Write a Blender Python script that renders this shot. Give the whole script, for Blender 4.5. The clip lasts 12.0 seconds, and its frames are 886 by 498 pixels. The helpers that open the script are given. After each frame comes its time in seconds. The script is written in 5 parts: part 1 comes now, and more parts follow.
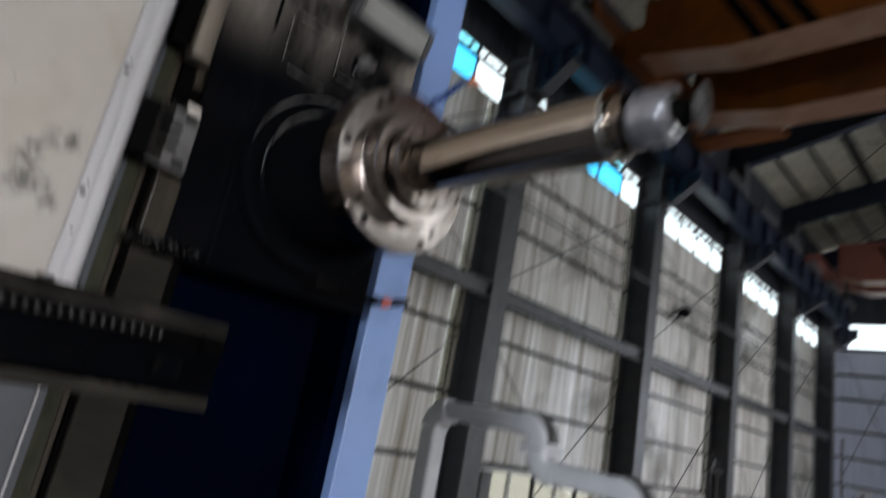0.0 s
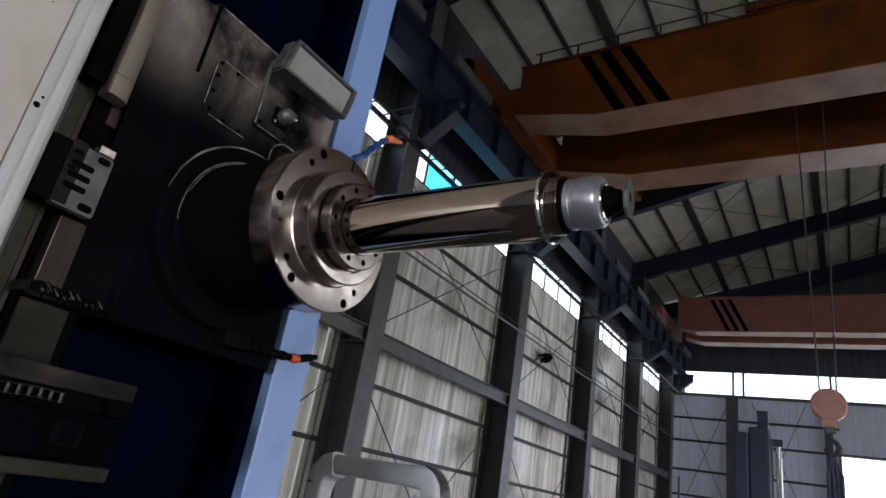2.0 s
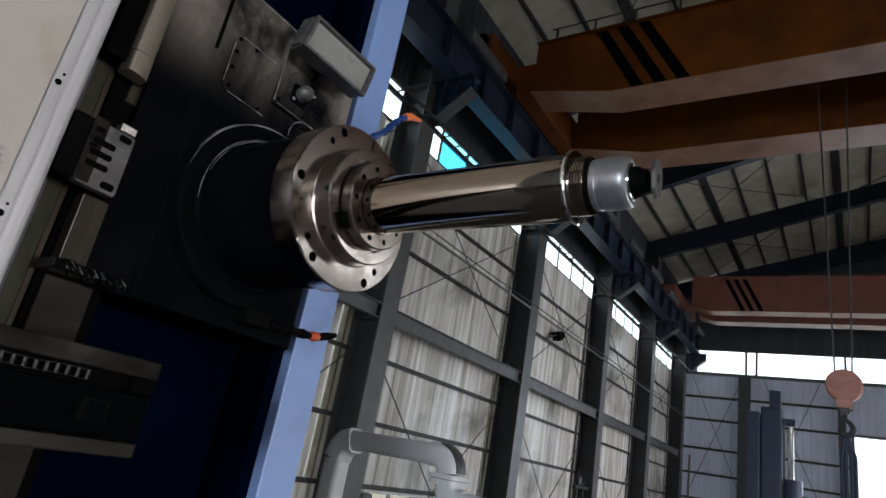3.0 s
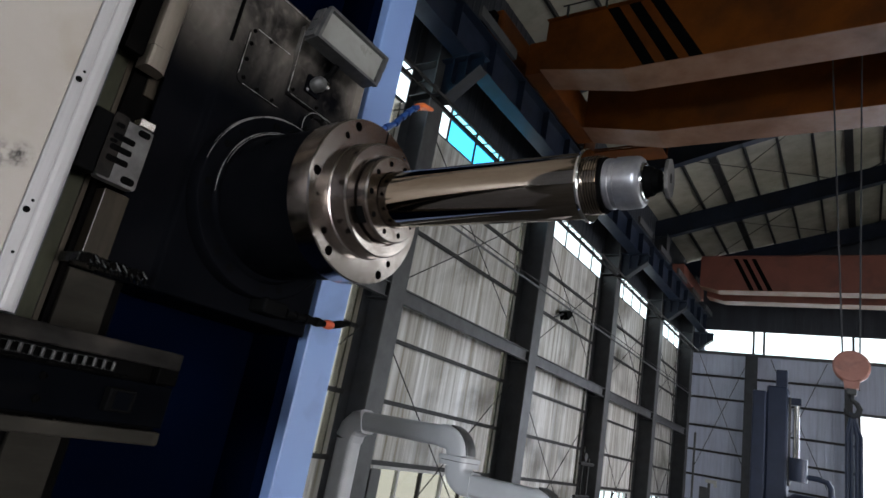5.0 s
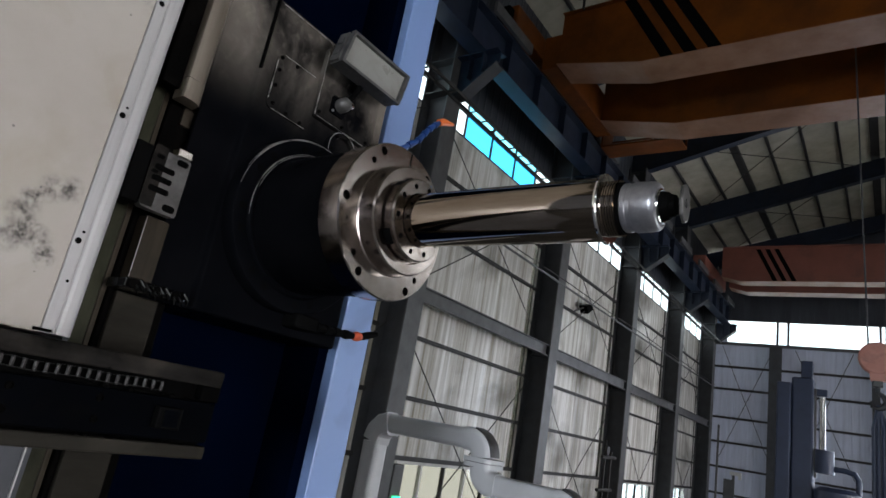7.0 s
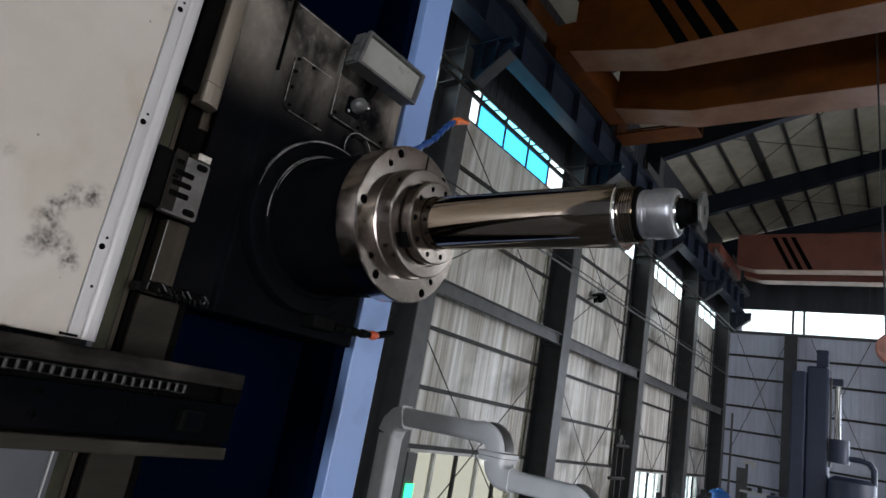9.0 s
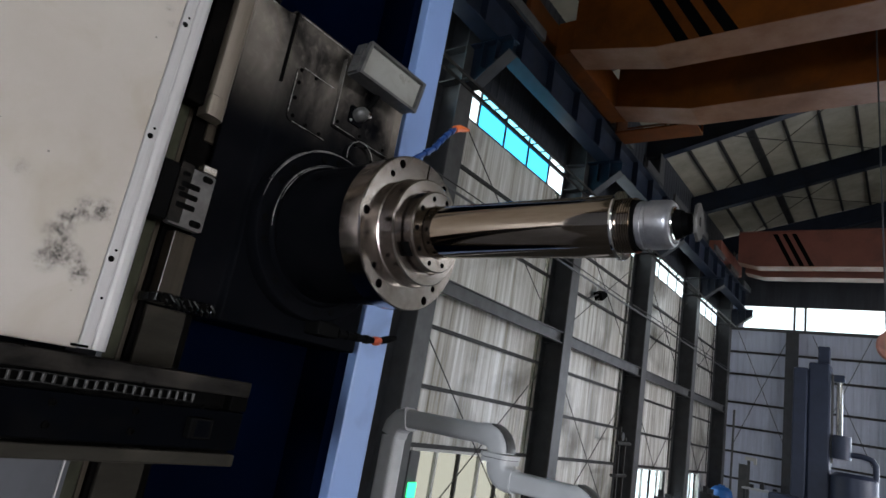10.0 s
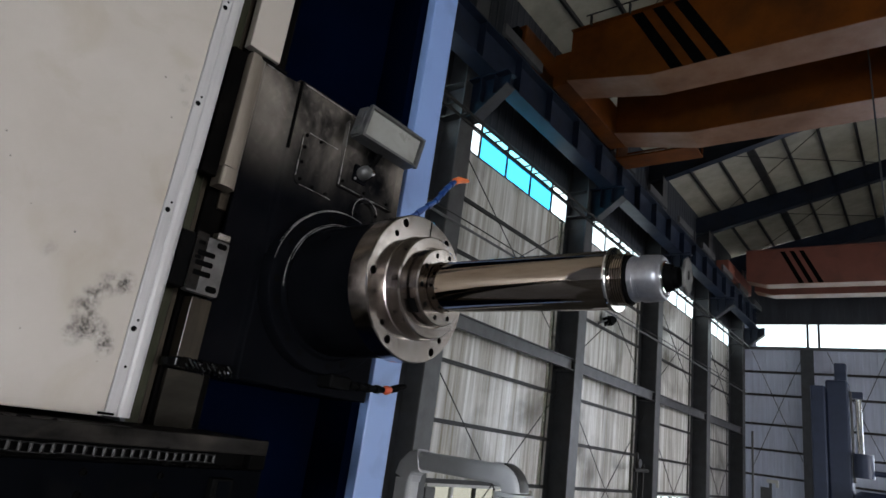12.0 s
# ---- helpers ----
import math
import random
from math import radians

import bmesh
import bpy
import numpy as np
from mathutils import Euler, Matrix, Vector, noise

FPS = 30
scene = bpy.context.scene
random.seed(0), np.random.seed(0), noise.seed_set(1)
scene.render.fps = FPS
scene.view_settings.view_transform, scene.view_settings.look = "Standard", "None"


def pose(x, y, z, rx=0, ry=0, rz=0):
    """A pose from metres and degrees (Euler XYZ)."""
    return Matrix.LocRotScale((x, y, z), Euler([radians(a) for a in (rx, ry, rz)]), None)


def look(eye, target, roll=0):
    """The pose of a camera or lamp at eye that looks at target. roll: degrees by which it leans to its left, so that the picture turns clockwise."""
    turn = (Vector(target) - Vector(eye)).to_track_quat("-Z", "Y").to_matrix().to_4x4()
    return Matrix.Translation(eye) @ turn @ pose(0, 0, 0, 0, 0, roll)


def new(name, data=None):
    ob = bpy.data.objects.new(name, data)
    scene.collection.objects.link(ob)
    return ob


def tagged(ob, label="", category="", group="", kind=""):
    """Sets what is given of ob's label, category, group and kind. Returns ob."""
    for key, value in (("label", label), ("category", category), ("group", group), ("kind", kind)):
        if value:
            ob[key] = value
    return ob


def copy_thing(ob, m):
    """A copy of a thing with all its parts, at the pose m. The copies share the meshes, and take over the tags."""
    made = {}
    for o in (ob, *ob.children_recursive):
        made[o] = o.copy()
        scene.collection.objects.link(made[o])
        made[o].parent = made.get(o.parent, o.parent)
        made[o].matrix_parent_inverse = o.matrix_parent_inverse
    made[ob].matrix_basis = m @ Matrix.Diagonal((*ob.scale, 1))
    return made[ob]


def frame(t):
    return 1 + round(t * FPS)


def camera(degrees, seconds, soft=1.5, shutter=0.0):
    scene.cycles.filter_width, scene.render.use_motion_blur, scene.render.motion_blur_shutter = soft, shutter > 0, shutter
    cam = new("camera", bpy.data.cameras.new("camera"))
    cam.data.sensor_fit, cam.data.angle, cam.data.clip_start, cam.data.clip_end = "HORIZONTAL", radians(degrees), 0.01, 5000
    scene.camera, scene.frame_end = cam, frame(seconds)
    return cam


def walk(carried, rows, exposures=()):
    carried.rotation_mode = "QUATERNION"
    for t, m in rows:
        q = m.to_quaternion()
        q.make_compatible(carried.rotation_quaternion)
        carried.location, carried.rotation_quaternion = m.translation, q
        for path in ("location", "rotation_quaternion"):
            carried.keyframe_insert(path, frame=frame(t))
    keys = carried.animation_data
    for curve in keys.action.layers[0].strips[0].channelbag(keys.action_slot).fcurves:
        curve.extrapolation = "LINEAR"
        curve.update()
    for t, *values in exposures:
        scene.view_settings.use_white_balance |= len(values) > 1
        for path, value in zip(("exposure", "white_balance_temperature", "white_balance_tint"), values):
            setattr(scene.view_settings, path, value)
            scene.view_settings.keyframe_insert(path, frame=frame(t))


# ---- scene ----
# ---- camera ----
cam = camera(71.3, 12.0, soft=1.6, shutter=0.5)
PATH = [
    (0, (0.03, -0.05, 1.648), (-1.364, 1.283, 2.176), 10.9),
    (0.1, (0.104, -0.13, 1.667), (-1.24, 1.215, 2.285), 10.40),
    (0.2, (0.11, -0.14, 1.671), (-1.216, 1.224, 2.288), 11.00),
    (0.3, (0.105, -0.147, 1.672), (-1.17, 1.265, 2.288), 10.82),
    (0.5, (0.091, -0.16, 1.669), (-1.084, 1.345, 2.264), 11.11),
    (1, (0.003, -0.161, 1.648), (-1.096, 1.399, 2.246), 9.94),
    (1.5, (-0.039, -0.173, 1.656), (-1.1, 1.37, 2.359), 9.56),
    (2, (-0.058, -0.178, 1.667), (-1.117, 1.357, 2.387), 9.86),
    (2.5, (-0.071, -0.179, 1.67), (-1.142, 1.365, 2.358), 10.18),
    (3, (-0.082, -0.183, 1.673), (-1.179, 1.359, 2.319), 10.47),
    (3.5, (-0.085, -0.193, 1.678), (-1.196, 1.351, 2.295), 10.69),
    (5.5, (-0.073, -0.244, 1.712), (-1.195, 1.311, 2.281), 10.81),
    (6, (-0.064, -0.268, 1.725), (-1.2, 1.276, 2.294), 10.64),
    (6.5, (-0.053, -0.283, 1.735), (-1.202, 1.257, 2.29), 10.57),
    (7, (-0.052, -0.306, 1.74), (-1.221, 1.223, 2.284), 10.29),
    (9, (-0.055, -0.332, 1.774), (-1.257, 1.187, 2.273), 10.48),
    (9.5, (-0.046, -0.346, 1.783), (-1.248, 1.174, 2.277), 10.17),
    (10, (-0.037, -0.365, 1.794), (-1.242, 1.154, 2.286), 10.16),
    (10.5, (-0.029, -0.378, 1.805), (-1.225, 1.144, 2.306), 9.74),
    (11, (-0.009, -0.4, 1.823), (-1.214, 1.088, 2.403), 8.17),
    (11.5, (0.007, -0.418, 1.835), (-1.204, 1.064, 2.416), 7.90),
    (12, (0.021, -0.441, 1.844), (-1.197, 1.036, 2.422), 8.17),
]
walk(cam, [(t, look(eye, target, roll)) for t, eye, target, roll in PATH])

# ---- world and light ----
FLOOR = -1.4                      # the camera stands on the machine's platform, above the hall floor
WALL_X, FAR_Y, RIGHT_X, BACK_Y = -7.85, 33.1, 14.0, -16.0

world = bpy.data.worlds.new("world")
scene.world = world
world.use_nodes = True
wn = world.node_tree.nodes
sky = wn.new("ShaderNodeTexSky")
sky.sky_type, sky.sun_disc = "NISHITA", False
sky.sun_elevation, sky.sun_rotation = radians(48), radians(110)
wn["Background"].inputs["Strength"].default_value = 0.12
world.node_tree.links.new(sky.outputs["Color"], wn["Background"].inputs["Color"])

sun = new("sun", bpy.data.lights.new("sun", "SUN"))
sun.data.energy, sun.data.angle, sun.data.color = 1.0, radians(12), (1.0, 0.96, 0.9)
sun.matrix_world = look((40, -14, 46), (0, 0, 0))


def opening_light(y0, y1, z0, z1, power, colour, spread):
    """A lamp for the daylight from across the hall, where unseen openings are inferred."""
    ob = new("daylight", bpy.data.lights.new("daylight", "AREA"))
    ob.data.shape, ob.data.size, ob.data.size_y = "RECTANGLE", y1 - y0, z1 - z0
    ob.data.energy, ob.data.color, ob.data.spread = power, colour, radians(spread)
    ob.matrix_world = look((RIGHT_X - 0.15, (y0 + y1) / 2, (z0 + z1) / 2), (0, (y0 + y1) / 2, (z0 + z1) / 2))


opening_light(-9, 3, FLOOR + 0.2, 3.4, 150, (1.0, 0.96, 1.03), 54)
# reaches past the modelled opening, added to brighten the far end
opening_light(15, 30, FLOOR + 0.2, 3.4, 420, (0.95, 0.95, 1.05), 78)
far = new("daylight", bpy.data.lights.new("daylight", "AREA"))    # the bright doorway in the end wall
far.data.shape, far.data.size, far.data.size_y, far.data.spread = "RECTANGLE", 5.0, 6.5, radians(150)
far.data.energy, far.data.color = 300, (0.8, 0.9, 1.12)
far.matrix_world = look((2.4, FAR_Y - 0.3, 2.4), (2.4, 0, 2.4))
rear = new("daylight", bpy.data.lights.new("daylight", "AREA"))   # fill light added behind the camera, as from an unseen gate
rear.data.shape, rear.data.size, rear.data.size_y, rear.data.spread = "RECTANGLE", 5.0, 4.0, radians(80)
rear.data.energy, rear.data.color = 300, (0.88, 0.94, 1.04)
rear.matrix_world = look((2.5, BACK_Y + 0.15, 0.8), (2.5, 0, 0.8))

# ---- materials ----


def material(name, colour, rough=0.6, metal=0.0, second=None, scale=6.0, amount=0.5, bump=0.0, bump_scale=60.0,
             stretch=(1, 1, 1), island=0.0, spec=0.5, rough_var=0.12, grime=None, grime_scale=1.6, grime_amount=0.0):
    """A painted, metal or mineral surface: two scales of colour, grime, uneven gloss and fine relief."""
    mat = bpy.data.materials.new(name)
    mat.use_nodes = True
    nt = mat.node_tree
    n, l = nt.nodes, nt.links
    b = n["Principled BSDF"]
    co = n.new("ShaderNodeTexCoord")
    mp = n.new("ShaderNodeMapping")
    mp.inputs["Scale"].default_value = stretch
    l.new(co.outputs["Object"], mp.inputs["Vector"])
    t1 = n.new("ShaderNodeTexNoise")
    t1.inputs["Scale"].default_value, t1.inputs["Detail"].default_value, t1.inputs["Roughness"].default_value = scale, 6, 0.65
    l.new(mp.outputs["Vector"], t1.inputs["Vector"])
    r1 = n.new("ShaderNodeMapRange")
    r1.inputs["From Min"].default_value, r1.inputs["From Max"].default_value = 0.35, 0.68
    r1.inputs["To Max"].default_value = amount
    l.new(t1.outputs["Fac"], r1.inputs["Value"])
    mix = n.new("ShaderNodeMix")
    mix.data_type = "RGBA"
    second = second or tuple(c * 0.6 for c in colour)
    mix.inputs["A"].default_value, mix.inputs["B"].default_value = (*colour, 1), (*second, 1)
    l.new(r1.outputs["Result"], mix.inputs["Factor"])
    out = mix.outputs["Result"]
    if grime_amount > 0:
        t2 = n.new("ShaderNodeTexNoise")
        t2.inputs["Scale"].default_value, t2.inputs["Detail"].default_value, t2.inputs["Distortion"].default_value = grime_scale, 8, 0.6
        l.new(co.outputs["Object"], t2.inputs["Vector"])
        r2 = n.new("ShaderNodeMapRange")
        r2.inputs["From Min"].default_value, r2.inputs["From Max"].default_value = 0.52, 0.72
        r2.inputs["To Max"].default_value = grime_amount
        l.new(t2.outputs["Fac"], r2.inputs["Value"])
        m2 = n.new("ShaderNodeMix")
        m2.data_type = "RGBA"
        m2.inputs["B"].default_value = (*(grime or (0.05, 0.045, 0.04)), 1)
        l.new(out, m2.inputs["A"])
        l.new(r2.outputs["Result"], m2.inputs["Factor"])
        out = m2.outputs["Result"]
    if island > 0:
        oi = n.new("ShaderNodeObjectInfo")
        r3 = n.new("ShaderNodeMapRange")
        r3.inputs["To Min"].default_value, r3.inputs["To Max"].default_value = 1 - island, 1 + island
        l.new(oi.outputs["Random"], r3.inputs["Value"])
        hs = n.new("ShaderNodeHueSaturation")
        l.new(r3.outputs["Result"], hs.inputs["Value"])
        l.new(out, hs.inputs["Color"])
        out = hs.outputs["Color"]
    l.new(out, b.inputs["Base Color"])
    t3 = n.new("ShaderNodeTexNoise")
    t3.inputs["Scale"].default_value, t3.inputs["Detail"].default_value = bump_scale, 4
    l.new(mp.outputs["Vector"], t3.inputs["Vector"])
    r4 = n.new("ShaderNodeMapRange")
    r4.inputs["To Min"].default_value, r4.inputs["To Max"].default_value = max(0.02, rough - rough_var), min(1, rough + rough_var)
    l.new(t1.outputs["Fac"], r4.inputs["Value"])
    l.new(r4.outputs["Result"], b.inputs["Roughness"])
    b.inputs["Metallic"].default_value = metal
    b.inputs["Specular IOR Level"].default_value = spec
    if spec < 0.1:                                # oil-dulled black surfaces hardly mirror
        b.inputs["IOR"].default_value = 1.12
    if bump > 0:
        bp = n.new("ShaderNodeBump")
        bp.inputs["Strength"].default_value, bp.inputs["Distance"].default_value = bump, 0.004
        l.new(t3.outputs["Fac"], bp.inputs["Height"])
        l.new(bp.outputs["Normal"], b.inputs["Normal"])
    return mat


def glow(name, colour, strength):
    mat = bpy.data.materials.new(name)
    mat.use_nodes = True
    n, l = mat.node_tree.nodes, mat.node_tree.links
    n.remove(n["Principled BSDF"])
    e = n.new("ShaderNodeEmission")
    e.inputs["Color"].default_value, e.inputs["Strength"].default_value = (*colour, 1), strength
    l.new(e.outputs["Emission"], n["Material Output"].inputs["Surface"])
    return mat


def glass(name, colour, rough=0.05):
    """A thin sheet: mostly clear, tinted, with a glossy skin."""
    mat = bpy.data.materials.new(name)
    mat.use_nodes = True
    n, l = mat.node_tree.nodes, mat.node_tree.links
    n.remove(n["Principled BSDF"])
    tr, gl, mx = (n.new("ShaderNode" + k) for k in ("BsdfTransparent", "BsdfGlossy", "MixShader"))
    mx.inputs["Fac"].default_value = 0.06
    tr.inputs["Color"].default_value = (*colour, 1)
    gl.inputs["Roughness"].default_value = rough
    l.new(tr.outputs["BSDF"], mx.inputs[1])
    l.new(gl.outputs["BSDF"], mx.inputs[2])
    l.new(mx.outputs["Shader"], n["Material Output"].inputs["Surface"])
    return mat


def worn_sheen_head_paint():
    """Black gloss paint with grey rubbed patches, upright streaks and painted sheen towards the top of the casting."""
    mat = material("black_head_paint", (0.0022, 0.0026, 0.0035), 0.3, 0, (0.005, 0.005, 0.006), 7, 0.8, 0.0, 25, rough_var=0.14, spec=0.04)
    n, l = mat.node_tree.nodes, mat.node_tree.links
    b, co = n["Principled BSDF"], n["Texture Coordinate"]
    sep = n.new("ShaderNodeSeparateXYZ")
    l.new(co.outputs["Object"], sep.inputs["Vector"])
    # height ramp puts the upper half's sheen into the base colour
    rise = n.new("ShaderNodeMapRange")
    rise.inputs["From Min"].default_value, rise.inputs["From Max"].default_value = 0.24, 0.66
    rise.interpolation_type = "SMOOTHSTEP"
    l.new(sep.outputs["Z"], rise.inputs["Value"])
    total = None
    for scale, stretch, lo, hi, gain in ((3.6, (1, 1, 0.7), 0.37, 0.7, 0.9), (9, (1, 1.4, 0.5), 0.52, 0.74, 0.3), (34, (1, 1, 1), 0.5, 0.8, 0.2)):
        mp = n.new("ShaderNodeMapping")
        mp.inputs["Scale"].default_value = stretch
        l.new(co.outputs["Object"], mp.inputs["Vector"])
        t = n.new("ShaderNodeTexNoise")
        t.inputs["Scale"].default_value, t.inputs["Detail"].default_value, t.inputs["Distortion"].default_value = scale, 7, 0.5
        l.new(mp.outputs["Vector"], t.inputs["Vector"])
        r = n.new("ShaderNodeMapRange")
        r.interpolation_type = "SMOOTHSTEP"
        r.inputs["From Min"].default_value, r.inputs["From Max"].default_value, r.inputs["To Max"].default_value = lo, hi, gain
        l.new(t.outputs["Fac"], r.inputs["Value"])
        if total is None:
            total = r.outputs["Result"]
        else:
            add = n.new("ShaderNodeMath")
            add.operation = "ADD"
            l.new(total, add.inputs[0])
            l.new(r.outputs["Result"], add.inputs[1])
            total = add.outputs["Value"]
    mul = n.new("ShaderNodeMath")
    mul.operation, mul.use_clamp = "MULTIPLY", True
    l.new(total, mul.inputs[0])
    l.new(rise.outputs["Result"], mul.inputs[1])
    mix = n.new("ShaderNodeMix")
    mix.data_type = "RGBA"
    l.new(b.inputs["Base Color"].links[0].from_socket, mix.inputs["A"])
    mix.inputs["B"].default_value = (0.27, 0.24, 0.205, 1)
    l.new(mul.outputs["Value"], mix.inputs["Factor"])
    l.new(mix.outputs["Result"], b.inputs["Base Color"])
    wave = n.new("ShaderNodeTexNoise")
    wave.inputs["Scale"].default_value, wave.inputs["Detail"].default_value = 6, 2
    l.new(co.outputs["Object"], wave.inputs["Vector"])
    bp = n.new("ShaderNodeBump")
    bp.inputs["Strength"].default_value, bp.inputs["Distance"].default_value = 0.25, 0.02
    l.new(wave.outputs["Fac"], bp.inputs["Height"])
    l.new(bp.outputs["Normal"], b.inputs["Normal"])
    return mat


def oil_film(name, density):
    """A see-through film of grey oil: dense in ragged blotches, gone towards its rim."""
    mat = bpy.data.materials.new(name)
    mat.use_nodes = True
    n, l = mat.node_tree.nodes, mat.node_tree.links
    b = n["Principled BSDF"]
    b.inputs["Base Color"].default_value = (0.055, 0.052, 0.048, 1)
    b.inputs["Roughness"].default_value = 0.45
    co = n.new("ShaderNodeTexCoord")
    sep, cmb = n.new("ShaderNodeSeparateXYZ"), n.new("ShaderNodeCombineXYZ")
    l.new(co.outputs["Generated"], sep.inputs["Vector"])
    l.new(sep.outputs["Y"], cmb.inputs["Y"])
    l.new(sep.outputs["Z"], cmb.inputs["Z"])
    far = n.new("ShaderNodeVectorMath")
    far.operation = "DISTANCE"
    far.inputs[1].default_value = (0, 0.5, 0.5)
    l.new(cmb.outputs["Vector"], far.inputs[0])
    rim = n.new("ShaderNodeMapRange")
    rim.interpolation_type = "SMOOTHSTEP"
    rim.inputs["From Min"].default_value, rim.inputs["From Max"].default_value = 0.46, 0.05
    l.new(far.outputs["Value"], rim.inputs["Value"])
    total = rim.outputs["Result"]
    for scale, lo, hi in ((48, 0.34, 0.64), (130, 0.2, 0.68)):
        t = n.new("ShaderNodeTexNoise")
        t.inputs["Scale"].default_value, t.inputs["Detail"].default_value = scale, 5
        l.new(co.outputs["Object"], t.inputs["Vector"])
        m = n.new("ShaderNodeMapRange")
        m.inputs["From Min"].default_value, m.inputs["From Max"].default_value = lo, hi
        l.new(t.outputs["Fac"], m.inputs["Value"])
        x = n.new("ShaderNodeMath")
        x.operation = "MULTIPLY"
        l.new(total, x.inputs[0])
        l.new(m.outputs["Result"], x.inputs[1])
        total = x.outputs["Value"]
    x = n.new("ShaderNodeMath")
    x.operation, x.use_clamp = "MULTIPLY", True
    x.inputs[1].default_value = density
    l.new(total, x.inputs[0])
    l.new(x.outputs["Value"], b.inputs["Alpha"])
    return mat


